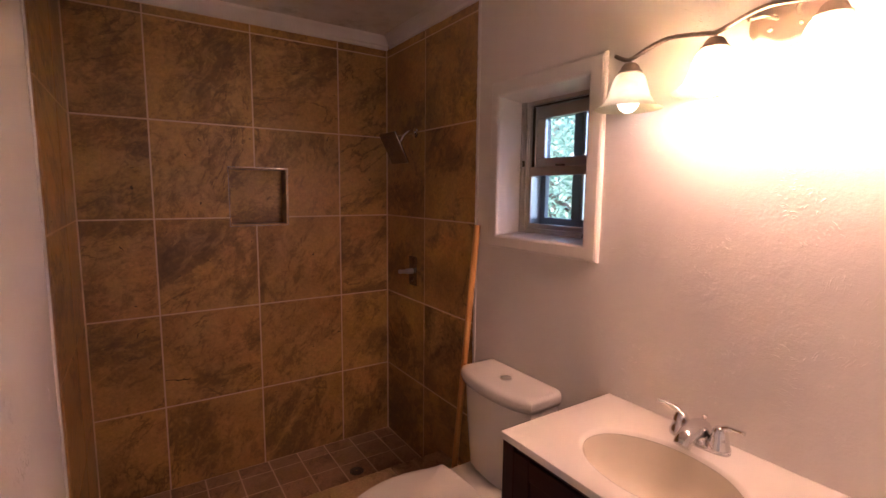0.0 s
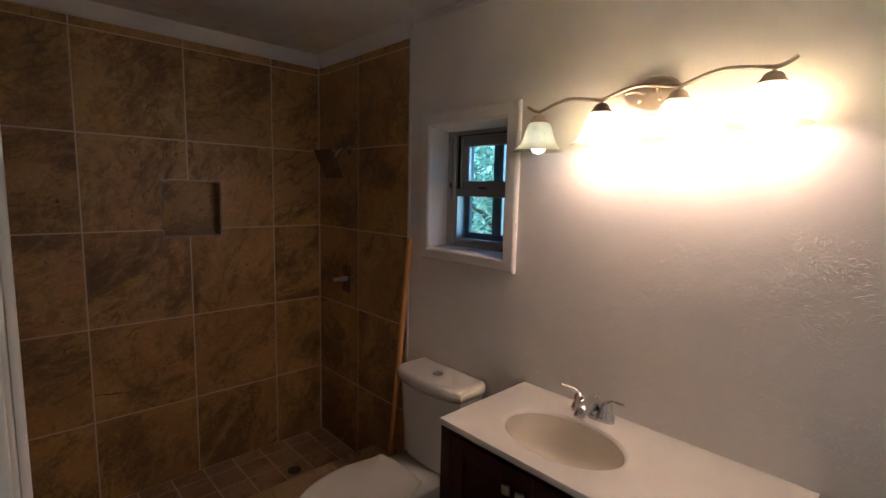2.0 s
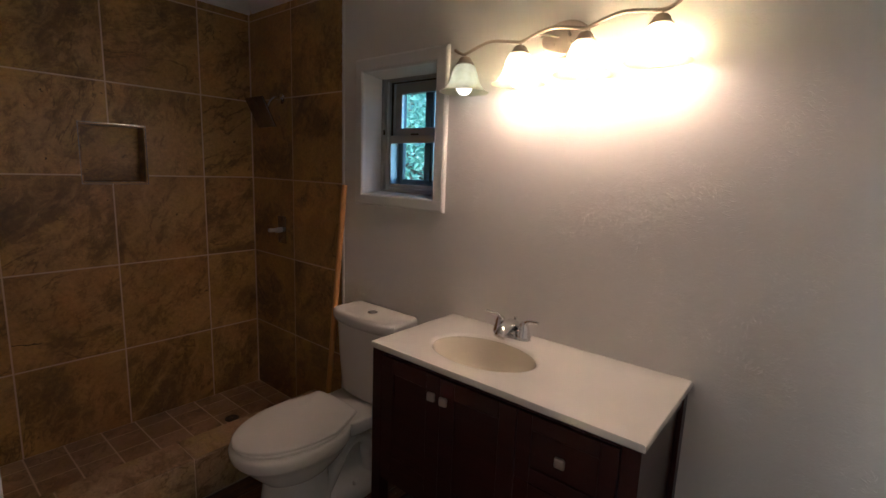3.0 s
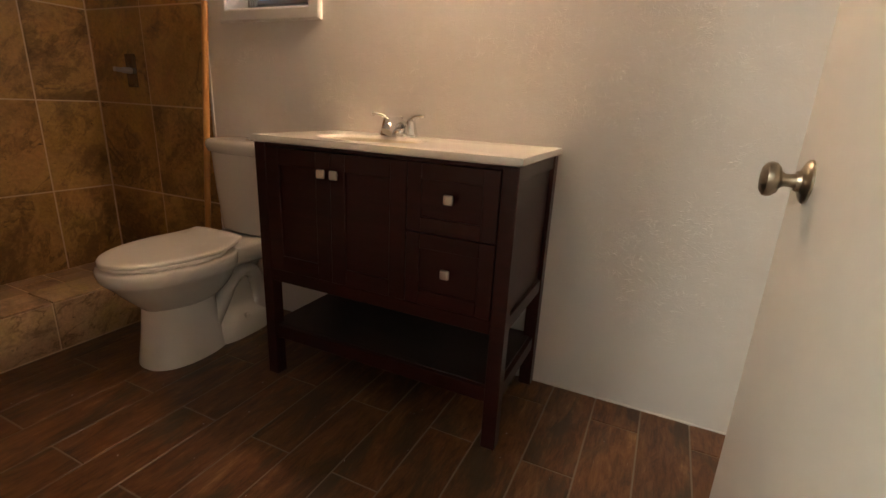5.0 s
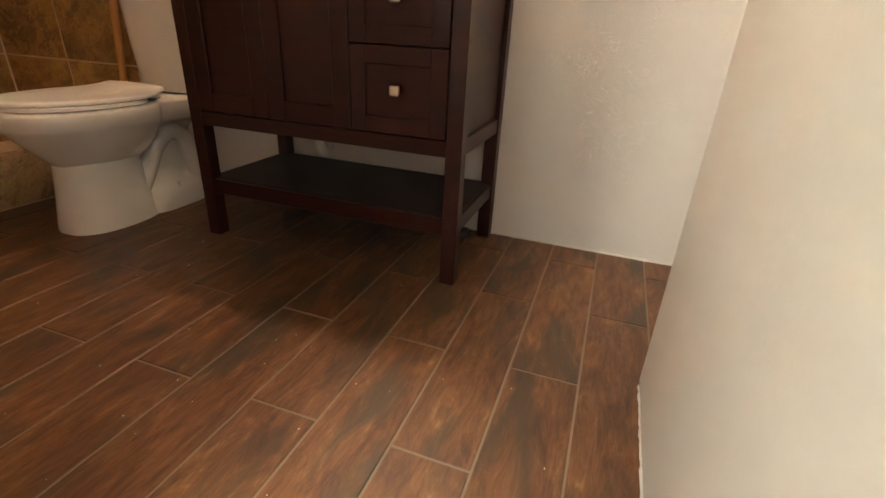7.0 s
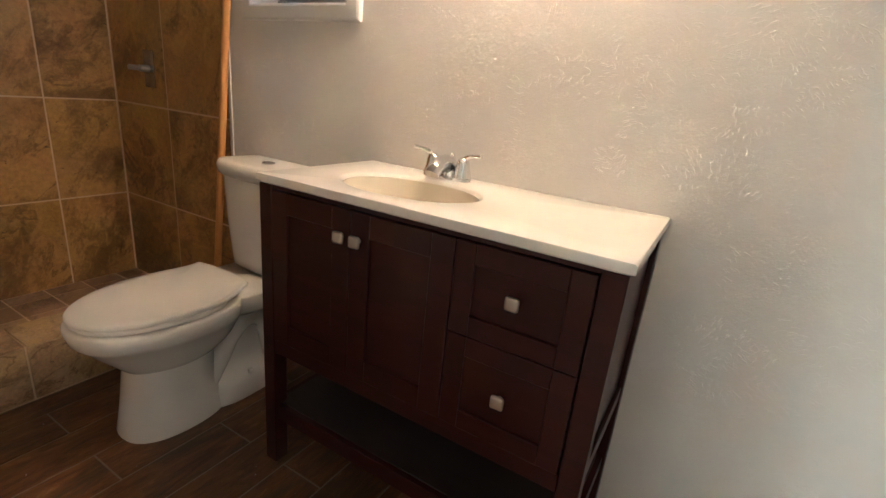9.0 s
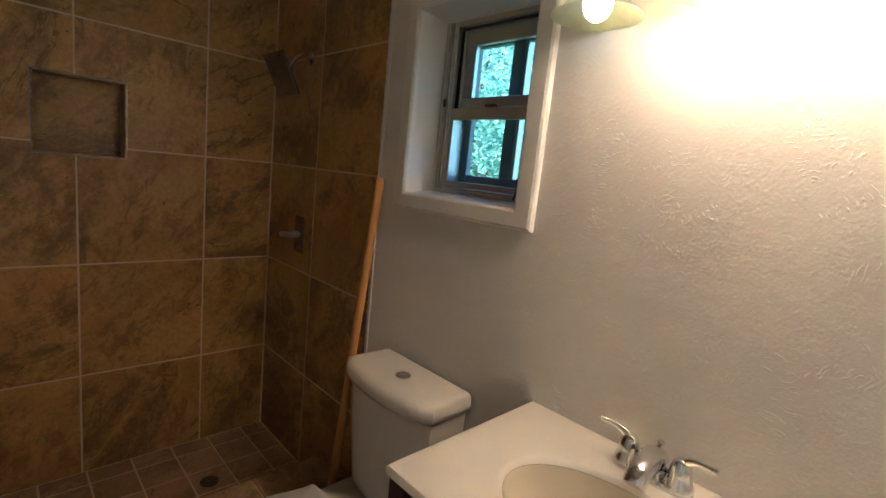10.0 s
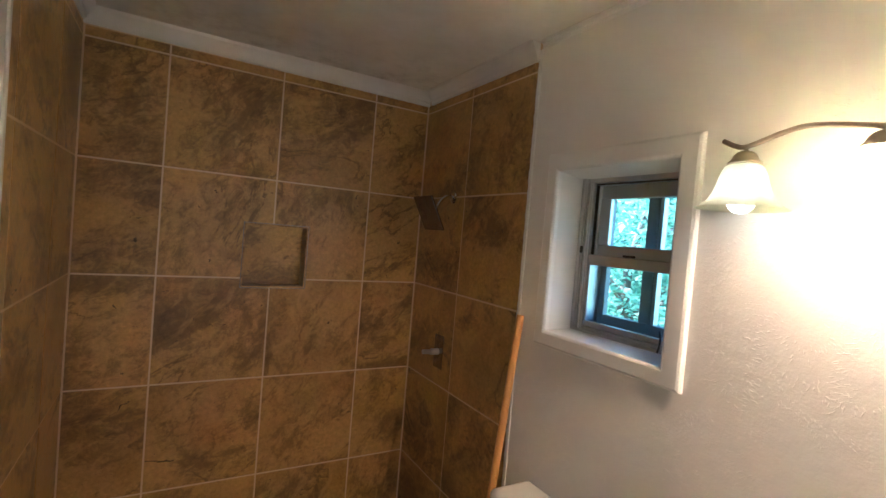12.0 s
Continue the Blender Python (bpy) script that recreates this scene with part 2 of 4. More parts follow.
def leaf_material():
    m, t, b = material("leaf")
    g = t.nodes.new("ShaderNodeNewGeometry").outputs["Random Per Island"]
    t.links.new(ramp(t, g, [(0.0, (0.05, 0.10, 0.07)), (0.6, (0.11, 0.19, 0.14)), (1.0, (0.36, 0.44, 0.28))]), b.inputs["Base Color"])
    b.inputs["Roughness"].default_value = 0.35
    tr = t.nodes.new("ShaderNodeBsdfTranslucent")
    tr.inputs[0].default_value = (0.28, 0.46, 0.32, 1)
    mx = t.nodes.new("ShaderNodeMixShader")
    mx.inputs[0].default_value = 0.4
    t.links.new(b.outputs[0], mx.inputs[1])
    t.links.new(tr.outputs[0], mx.inputs[2])
    t.links.new(mx.outputs[0], t.nodes["Material Output"].inputs[0])
    return m


def glass_material(name, color, rough=0.0):
    m, t, b = material(name)
    b.inputs["Base Color"].default_value = (*color, 1)
    b.inputs["Roughness"].default_value = rough
    b.inputs["Transmission Weight"].default_value = 1.0
    b.inputs["IOR"].default_value = 1.45
    return m


def shade_material():
    """Frosted alabaster glass that passes light softly."""
    m, t, b = material("frosted_glass")
    c = coords(t)
    n = noise_tex(t, c, 25.0, 4.0, 0.6, 1.5)
    col = ramp(t, n, [(0.3, (0.74, 0.75, 0.60)), (0.7, (0.84, 0.85, 0.72))])
    t.links.new(col, b.inputs["Base Color"])
    b.inputs["Roughness"].default_value = 0.25
    tr = t.nodes.new("ShaderNodeBsdfTranslucent")
    t.links.new(col, tr.inputs[0])
    mx = t.nodes.new("ShaderNodeMixShader")
    mx.inputs[0].default_value = 0.86
    t.links.new(b.outputs[0], mx.inputs[1])
    t.links.new(tr.outputs[0], mx.inputs[2])
    clear = t.nodes.new("ShaderNodeBsdfTransparent")
    last = t.nodes.new("ShaderNodeMixShader")
    last.inputs[0].default_value = 0.15
    t.links.new(mx.outputs[0], last.inputs[1])
    t.links.new(clear.outputs[0], last.inputs[2])
    t.links.new(last.outputs[0], t.nodes["Material Output"].inputs[0])
    return m


def glow_material(name, strength, color):
    m, t, b = material(name)
    b.inputs["Base Color"].default_value = (0.9, 0.9, 0.9, 1)
    b.inputs["Emission Color"].default_value = (*color, 1)
    b.inputs["Emission Strength"].default_value = strength
    return m


LEAF = leaf_material()
PANE = glass_material("window_glass", (0.76, 0.94, 0.98))
SHADE = shade_material()
WARM = (1.0, 0.60, 0.335)
BULB = glow_material("lit_bulb", 29.5, WARM)
BULB_DIM = glow_material("dim_lit_bulb", 0.9, (1.0, 0.82, 0.60))


# ---- building helpers ----
def finish(bm, mat, name, smooth=35):
    me = bpy.data.meshes.new(name)
    bmesh.ops.recalc_face_normals(bm, faces=bm.faces)
    bm.to_mesh(me)
    bm.free()
    me.materials.append(mat)
    if smooth:
        me.shade_smooth()
        me.set_sharp_from_angle(angle=radians(smooth))
    return me


def part(name, bm, mat, parent=None, label="", at=(0, 0, 0), rot=(0, 0, 0), smooth=35):
    ob = new(name, finish(bm, mat, name, smooth))
    ob.matrix_basis = pose(*at, *rot)
    ob.parent = parent
    if label:
        ob["label"] = label
    return ob


def thing(name, at, label, category, group="", rz=0):
    ob = new(name)
    ob.matrix_basis = pose(*at, 0, 0, rz)
    return tagged(ob, label, category, group)


def box(bm, x0, x1, y0, y1, z0, z1, bevel=0.0, seg=1):
    b = bmesh.new()
    bmesh.ops.create_cube(b, size=1.0)
    for v in b.verts:
        v.co = ((x0 + x1) / 2 + v.co.x * (x1 - x0), (y0 + y1) / 2 + v.co.y * (y1 - y0), (z0 + z1) / 2 + v.co.z * (z1 - z0))
    if bevel:
        bmesh.ops.bevel(b, geom=b.edges[:], offset=bevel, segments=seg, affect="EDGES", profile=0.5)
    tmp = bpy.data.meshes.new("tmp")
    b.to_mesh(tmp)
    b.free()
    bm.from_mesh(tmp)
    bpy.data.meshes.remove(tmp)
    return bm


def boxes(*rows):
    bm = bmesh.new()
    for r in rows:
        box(bm, *r)
    return bm


def loft(bm, rings, cap0=True, cap1=True, closed=True):
    """Joins rings, lists of equally many points, into a skin."""
    vs = [[bm.verts.new(p) for p in r] for r in rings]
    n = len(vs[0])
    for a, b in zip(vs, vs[1:]):
        for i in range(n if closed else n - 1):
            j = (i + 1) % n
            bm.faces.new((a[i], a[j], b[j], b[i]))
    if cap0:
        bm.faces.new(vs[0][::-1])
    if cap1:
        bm.faces.new(vs[-1])
    return bm


def lathe(profile, n=24, cap0=True, cap1=True):
    """Turns rows of (radius, z) round z."""
    bm = bmesh.new()
    rings = [[(r * math.cos(2 * math.pi * i / n), r * math.sin(2 * math.pi * i / n), z) for i in range(n)] for r, z in profile]
    return loft(bm, rings, cap0, cap1)


def egg(cx, cy, z, front, back, half, power=2.0, n=40):
    """A ring, round to -x by front, to +x by back, half wide."""
    out = []
    for i in range(n):
        a = 2 * math.pi * i / n
        c, s = math.cos(a), math.sin(a)
        x = abs(c) ** (2 / power) * (back if c > 0 else -front)
        y = math.copysign(abs(s) ** (2 / power), s) * half
        out.append((cx + x, cy + y, z))
    return out


def tube(points, radius, n=10, bm=None, flat=1.0):
    """A rod along points."""
    bm = bm or bmesh.new()
    pts = [Vector(p) for p in points]
    rings = []
    for i, p in enumerate(pts):
        d = (pts[min(i + 1, len(pts) - 1)] - pts[max(i - 1, 0)]).normalized()
        u = d.cross(Vector((0, 0, 1)) if abs(d.z) < 0.9 else Vector((1, 0, 0))).normalized()
        w = d.cross(u)
        r = radius[i] if isinstance(radius, (list, tuple)) else radius
        rings.append([p + (u * math.cos(2 * math.pi * k / n) + w * flat * math.sin(2 * math.pi * k / n)) * r for k in range(n)])
    return loft(bm, rings)


def smooth_line(points, n=8):
    """A curve through points."""
    pts = [Vector(p) for p in points]
    out = []
    for i in range(len(pts) - 1):
        a, b, c, d = pts[max(i - 1, 0)], pts[i], pts[i + 1], pts[min(i + 2, len(pts) - 1)]
        for k in range(n):
            s = k / n
            out.append(0.5 * ((2 * b) + (c - a) * s + (2 * a - 5 * b + 4 * c - d) * s * s + (3 * b - a - 3 * c + d) * s ** 3))
    out.append(pts[-1])
    return out


# ---- the large structure ----
def structure(name, bm, mat, label="", smooth=35):
    return tagged(part(name, bm, mat, smooth=smooth), label, kind="structure")


T = 0.12
W, TOP, SOUTH = -1.474, 2.40, -3.27
TILE_END, DOOR_A, DOOR_B, DOOR_TOP = -0.88, -2.165, -3.036, 2.05
WIN = dict(y0=-1.48, y1=-1.035, z0=1.357, z1=1.910)
NICHE = dict(x0=-0.866, x1=-0.586, z0=1.353, z1=1.641, d=0.09)

wall_north = structure("wall_north", boxes(
    (W - T, NICHE["x0"], 0.0013, T, 0, TOP), (NICHE["x1"], T, 0.0013, T, 0, TOP),
    (NICHE["x0"], NICHE["x1"], 0.0013, T, 0, NICHE["z0"]), (NICHE["x0"], NICHE["x1"], 0.002, T, NICHE["z1"], TOP),
    (NICHE["x0"], NICHE["x1"], NICHE["d"] + 0.004, T, NICHE["z0"], NICHE["z1"])), GROUT, "beige grouted shower wall behind stone-look tiles", 0)
wall_east_shower = structure("wall_east_shower", boxes((0.0013, T, TILE_END, 0.0013, 0, TOP)), GROUT, "beige grouted shower side wall with the taps", 0)
wall_west_shower = structure("wall_west_shower", boxes((W - T, W - 0.0013, TILE_END, 0.0013, 0, TOP)), GROUT, "beige grouted shower side wall", 0)
structure("wall_east", boxes(
    (0, T, WIN["y1"], TILE_END, 0, TOP), (0, T, SOUTH - T, WIN["y0"], 0, TOP),
    (0, T, WIN["y0"], WIN["y1"], 0, WIN["z0"]), (0, T, WIN["y0"], WIN["y1"], WIN["z1"], TOP)), PLASTER, "off-white plaster wall with brushed swirl texture", 0)


def brushed_ridges(name, origin, along, up, out, size, clusters, seed, holes=()):
    """Short raised strokes of a plaster brush, laid side by side along bent tracks; one sheet of real relief."""
    rnd = random.Random(seed)
    origin, along, up, out = Vector(origin), Vector(along), Vector(up), Vector(out)
    verts, faces = [], []
    for _ in range(clusters):
        cu, cv, head = rnd.uniform(0, size[0]), rnd.uniform(0, size[1]), rnd.uniform(0, 2 * math.pi)
        strong, curl, long = rnd.uniform(0.4, 1.05) ** 1.6, rnd.gauss(0, 9.0), rnd.uniform(0.010, 0.027)
        lean = rnd.gauss(0, 0.35)
        for _ in range(rnd.randint(12, 36)):
            step = rnd.uniform(0.004, 0.010)
            cu, cv, head = cu + math.cos(head) * step, cv + math.sin(head) * step, head + curl * step + rnd.gauss(0, 0.06)
            for side in range(rnd.choice((1, 1, 2))):
                across = head + math.pi / 2 + lean + rnd.gauss(0, 0.22)
                off = rnd.gauss(0, long * 0.6)
                u, v = cu + math.cos(across) * off, cv + math.sin(across) * off
                ln, wd = long * rnd.uniform(0.35, 1.3), rnd.uniform(0.0009, 0.0017)
                ht = rnd.uniform(0.0003, 0.0008) * strong
                bend = rnd.gauss(0, 0.5)
                if not (0.02 < u < size[0] - 0.02 and 0.02 < v < size[1] - 0.02) or any(h[0] < u < h[1] and h[2] < v < h[3] for h in holes):
                    continue
                k, n = len(verts), 6
                for i in range(n):
                    f = i / (n - 1)
                    d = across + bend * (f - 0.5)
                    pu, pv = u + math.cos(d) * ln * (f - 0.5), v + math.sin(d) * ln * (f - 0.5)
                    w = wd * (0.2 + math.sin(math.pi * f)) * rnd.uniform(0.7, 1.3)
                    nu, nv = -math.sin(d) * w, math.cos(d) * w
                    crest = ht * (0.1 + math.sin(math.pi * f)) * rnd.uniform(0.7, 1.2)
                    for su, sh in ((-1.2, -0.0003), (-0.3, crest), (0.3, crest * 0.9), (1, -0.0003)):
                        verts.append(origin + along * (pu + nu * su) + up * (pv + nv * su) + out * sh)
                for i in range(n - 1):
                    for q in range(3):
                        p = k + i * 4 + q
                        faces.append((p, p + 4, p + 5, p + 1))
    me = bpy.data.meshes.new(name)
    me.from_pydata([tuple(p) for p in verts], [], faces)
    me.materials.append(PLASTER)
    me.shade_smooth()
    return tagged(new(name, me), "raised brushed ridges in off-white wall plaster", kind="stuff")


brushed_ridges("plaster_relief", (-0.0001, SOUTH, 0.0), (0, 1, 0), (0, 0, 1), (-1, 0, 0), (TILE_END - SOUTH, TOP - 0.03), 240, 21, [(1.70, 2.31, 1.27, 2.00)])
brushed_ridges("plaster_relief", (-0.0001, SOUTH + 0.12, 0.95), (0, 1, 0), (0, 0, 1), (-1, 0, 0), (0.85, 1.38), 85, 31)
brushed_ridges("plaster_relief", (-0.0001, SOUTH + 0.10, 0.12), (0, 1, 0), (0, 0, 1), (-1, 0, 0), (0.62, 0.75), 26, 34)
brushed_ridges("plaster_relief", (W, SOUTH + 0.0001, 0.0), (1, 0, 0), (0, 0, 1), (0, 1, 0), (-W, TOP - 0.03), 160, 22)
brushed_ridges("plaster_relief", (W + 0.0001, DOOR_A + 0.07, 0.0), (0, 1, 0), (0, 0, 1), (1, 0, 0), (TILE_END - DOOR_A - 0.08, TOP - 0.03), 90, 23)
structure("wall_south", boxes((W - T, 0, SOUTH - T, SOUTH, 0, TOP)), PLASTER, "off-white plaster wall behind the open door", 0)
structure("wall_west", boxes(
    (W - T, W, DOOR_A, TILE_END, 0, TOP), (W - T, W, SOUTH, DOOR_B, 0, TOP), (W - T, W, DOOR_B, DOOR_A, DOOR_TOP, TOP)), PLASTER, "off-white plaster wall with the doorway", 0)
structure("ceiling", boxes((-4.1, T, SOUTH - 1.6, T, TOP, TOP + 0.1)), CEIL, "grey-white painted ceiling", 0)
floor = structure("floor", boxes((-4.0, 0, -4.7, -0.80, -0.12, -0.0022)), GROUT_FLOOR, "brown grout bed under wood-look plank tiles", 0)
shower_floor = structure("shower_floor", boxes((W, 0, -0.62, 0.002, -0.12, 0.0585)), GROUT, "grouted shower floor bed", 0)

# the hall behind the doorway
structure("wall_hall", boxes(
    (-4.1, -4.0, -4.7, 0.12, 0, TOP),
    (-4.0, W - T, -4.8, -4.7, 0, TOP), (-4.0, W - T, 0.0, 0.12, 0, TOP), (W - T, W - T + 0.1, -4.7, SOUTH - T, 0, TOP)), HALLPAINT, "pale grey painted hall walls", 0)

# ceiling trim
def cove(name, a, b, inward, label):
    """A flat white board with a cut lower edge, along the top of a wall."""
    prof = [(0.0, 2.330), (0.010, 2.330), (0.013, 2.334), (0.014, 2.348), (0.018, 2.351), (0.021, 2.362), (0.032, 2.384), (0.037, 2.388), (0.040, 2.40), (0.0, 2.40)]
    bm = bmesh.new()
    loft(bm, [[(p[0] + inward[0] * d, p[1] + inward[1] * d, z + (0.008 * (p[0] / W) if z < 2.35 else 0.0)) for d, z in prof] for p in (a, b)])
    return structure(name, bm, TRIM, label, 25)


cove("trim_north", (W, -0.001), (0, -0.001), (0, -1), "white painted cove board above the shower tiles")
cove("trim_east", (-0.001, -0.050), (-0.001, TILE_END + 0.01), (-1, 0), "white painted cove board above the shower tiles")
cove("trim_west", (W + 0.001, -0.050), (W + 0.001, TILE_END + 0.01), (1, 0), "white painted cove board above the shower tiles")
structure("trim_ceiling_east", boxes((-0.009, -0.001, SOUTH + 0.001, TILE_END - 0.01, TOP - 0.030, TOP - 0.016, 0.004, 2), (-0.018, -0.001, SOUTH + 0.001, TILE_END - 0.01, TOP - 0.0155, TOP - 0.001, 0.005, 3)), TRIM, "thin white bead between wall and ceiling")
structure("trim_edge_east", boxes((-0.007, -0.0005, TILE_END - 0.008, TILE_END + 0.004, 0.01, 2.37, 0.002, 2)), TRIM, "white edge strip beside the shower tiles")
structure("trim_edge_west", boxes((W + 0.0005, W + 0.007, TILE_END - 0.010, TILE_END + 0.004, 0.01, 2.37, 0.002, 2)), TRIM, "white edge strip beside the shower tiles")
structure("trim_doorway", boxes(
    (W + 0.001, W + 0.012, DOOR_A + 0.004, DOOR_A + 0.064, 0.002, DOOR_TOP + 0.06, 0.003, 2), (W + 0.012, W + 0.020, DOOR_A + 0.034, DOOR_A + 0.062, 0.002, DOOR_TOP + 0.06, 0.003, 2),
    (W + 0.001, W + 0.012, DOOR_B, DOOR_A, DOOR_TOP + 0.004, DOOR_TOP + 0.06, 0.003, 2),
    (W - T - 0.002, W + 0.008, DOOR_A - 0.016, DOOR_A + 0.002, 0.002, DOOR_TOP, 0.003, 2), (W - 0.07, W - 0.035, DOOR_A - 0.028, DOOR_A - 0.016, 0.002, DOOR_TOP, 0.003, 2),
    (W - T - 0.012, W - T - 0.001, DOOR_A + 0.004, DOOR_A + 0.064, 0.002, DOOR_TOP + 0.06, 0.003, 2)), TRIM, "white painted door frame and casing")


# ---- window ----
def window():
    y0, y1, z0, z1 = WIN["y0"], WIN["y1"], WIN["z0"], WIN["z1"]
    w = thing("window_1", (0, (y0 + y1) / 2, z0), "small aluminium sash window in a deep white painted surround", "window")
    tagged(w, kind="structure")
    cy = (y0 + y1) / 2

    def sub(name, mat, label, *rows, smooth=35):
        return part(name, boxes(*[(a, b, c - cy, d - cy, e - z0, f - z0, *r) for a, b, c, d, e, f, *r in rows]), mat, w, label, smooth=smooth)

    # surround: soft boards with mitred look, built as a lofted frame
    prof = [(-0.002, 0.004), (-0.001, -0.010), (0.003, -0.015), (0.009, -0.018), (0.050, -0.0175), (0.057, -0.014), (0.060, -0.008), (0.060, 0.0)]
    bm = bmesh.new()
    rings = []
    for sy, sz in ((-1, -1), (1, -1), (1, 1), (-1, 1)):
        ring = []
        for out, x in prof:
            yy = (y0 - out) if sy < 0 else (y1 + out * 0.85)
            zz = (z0 - out * 0.87) if sz < 0 else (z1 + out)
            ring.append((x, yy - cy, zz - z0))
        rings.append(ring)
    rings.append(rings[0])
    loft(bm, rings, False, False)
    part("window_casing", bm, TRIM, w, "glossy white painted casing", smooth=12)
    bm = bmesh.new()
    rings = []
    for sy, sz in ((-1, -1), (1, -1), (1, 1), (-1, 1)):
        rings.append([(x, (y0 - out if sy < 0 else y1 + out) - cy, (z0 - out * 0.65 if sz < 0 else z1 + out) - z0) for x, out in ((0.0, 0.0), (0.1, -0.020), (0.1, 0.003), (0.0, 0.003))])
    rings.append(rings[0])
    loft(bm, rings, False, False)
    part("window_reveal", bm, TRIM, w, "white painted reveal, narrowing outwards", smooth=0)
    # aluminium frame and the two sashes
    a, b, c, d = y0 + 0.004, y1 - 0.022, z0 + 0.012, z1 - 0.008
    sub("window_frame", ALU, "dull aluminium frame", (0.092, 0.19, a, a + 0.018, c, d, 0.002), (0.092, 0.19, b - 0.043, b, c, d, 0.002), (0.092, 0.19, a + 0.018, b - 0.043, c, c + 0.018, 0.002), (0.092, 0.19, a + 0.018, b - 0.043, d - 0.025, d, 0.002),
        (0.085, 0.100, a - 0.004, a + 0.012, c - 0.004, d + 0.002, 0.002), (0.085, 0.096, b - 0.013, b + 0.002, c - 0.004, d + 0.002, 0.002), (0.085, 0.096, b - 0.040, b - 0.032, c + 0.008, d - 0.022, 0.0015), (0.085, 0.096, b - 0.024, b - 0.020, c + 0.008, d - 0.010, 0.001), (0.085, 0.100, a + 0.012, b - 0.013, c - 0.004, c + 0.010, 0.002))
    sub("weather_strip", DARKMETAL, "thin dark seal", (0.108, 0.118, a + 0.018, b - 0.043, d - 0.0305, d - 0.0255), (0.108, 0.118, b - 0.0475, b - 0.0435, 1.634, d - 0.031))
    a, b, c, d, m = a + 0.019, b - 0.044, c + 0.020, d - 0.031, 1.616
    sub("lower_sash", ALU, "lower sash with its meeting rail", (0.095, 0.115, a, b, m - 0.018, m + 0.017, 0.002), (0.095, 0.115, a, b, c, c + 0.018, 0.002), (0.095, 0.115, a, a + 0.010, c + 0.018, m - 0.018, 0.002), (0.095, 0.115, b - 0.012, b, c + 0.018, m - 0.018, 0.002))
    sub("upper_sash", ALU_COOL, "upper sash, greyed for cool daylight", (0.120, 0.140, a, b, m - 0.012, 1.669, 0.003), (0.120, 0.140, a, b, 1.825, d, 0.003), (0.120, 0.140, a, a + 0.030, 1.669, 1.825, 0.003), (0.120, 0.140, b - 0.056, b, 1.669, 1.825, 0.003), (0.112, 0.120, b - 0.018, b - 0.008, m + 0.018, d - 0.004, 0.002))
    sub("pane", PANE, "lower window pane", (0.104, 0.107, a + 0.009, b - 0.011, c + 0.017, m - 0.017), smooth=0).visible_shadow = False
    sub("pane", PANE, "upper window pane", (0.129, 0.132, a + 0.029, b - 0.055, 1.668, 1.826), smooth=0).visible_shadow = False
    # storm frame outside, with its mullion
    s0, s1 = 0.165, 0.188
    sub("storm_frame", STORM, "outer storm frame with a mullion", (s0, s1, a, -1.425, c, d, 0.002), (s0, s1, -1.127, b, c, d, 0.002), (s0, s1, -1.425, -1.127, c, 1.430, 0.002), (s0, s1, -1.425, -1.127, 1.830, d, 0.002), (s0, s1, -1.425, -1.127, 1.61, 1.665, 0.002), (s0 - 0.006, s1 + 0.004, -1.312, -1.272, 1.430, 1.830, 0.003))
    # added pale strip: the sheen on the mullion's side, made as a part
    sub("mullion_cover", ALU, "lighter strip standing in for the reflective side of the mullion", (s0 - 0.002, s1, -1.325, -1.3125, 1.430, 1.830, 0.002))
    sub("latch", DARKMETAL, "small dark sash latch", (0.088, 0.105, -1.285, -1.245, m + 0.0175, m + 0.025, 0.003), (0.078, 0.088, b + 0.018, b + 0.027, m + 0.02, m + 0.045, 0.003))
    bm = tube(smooth_line([(0.084, -1.404 - cy, 1.432 - z0), (0.076, -1.413 - cy, 1.412 - z0), (0.066, -1.418 - cy, 1.390 - z0), (0.060, -1.417 - cy, 1.374 - z0)]), 0.003, 8)
    part("vent_lever", bm, BLACK, w, "black plastic lever")
    return w


window()


# ---- tiles of the shower ----
ROWS_Z = [0.05, 0.482, 0.938, 1.393, 1.842, 2.294, 2.336]
COLS_X = [W + 0.002, -1.190, -0.743, -0.296, -0.002]
G = 0.0034


def tile_piece(parent, name, poly, place, thick=0.008, mat=TILE):
    """A tile with slightly eased edges; place maps (u, v, depth) into the world, depth 0 its face."""
    bm = bmesh.new()
    n = len(poly)
    cu, cv = sum(p[0] for p in poly) / n, sum(p[1] for p in poly) / n
    ease = 0.0016
    inner = []
    for i in range(n):
        (ax, ay), (bx, by), (cx, cy) = poly[i - 1], poly[i], poly[(i + 1) % n]
        e1, e2 = Vector((bx - ax, by - ay)).normalized(), Vector((cx - bx, cy - by)).normalized()
        n1, n2 = Vector((-e1.y, e1.x)), Vector((-e2.y, e2.x))
        inner.append((bx + (n1.x + n2.x) * ease, by + (n1.y + n2.y) * ease))
    rings = [[place(u, v, thick) for u, v in poly], [place(u, v, ease * 0.7) for u, v in poly], [place(u, v, 0) for u, v in inner]]
    o = Vector(place(cu, cv, 0))
    rings = [[Vector(p) - o for p in r] for r in rings]
    loft(bm, rings, cap0=False)
    return part(name, bm, mat, parent, at=o, smooth=0)


def rect(u0, u1, v0, v1, g=G):
    return [(u0 + g, v0 + g), (u1 - g, v0 + g), (u1 - g, v1 - g), (u0 + g, v1 - g)]


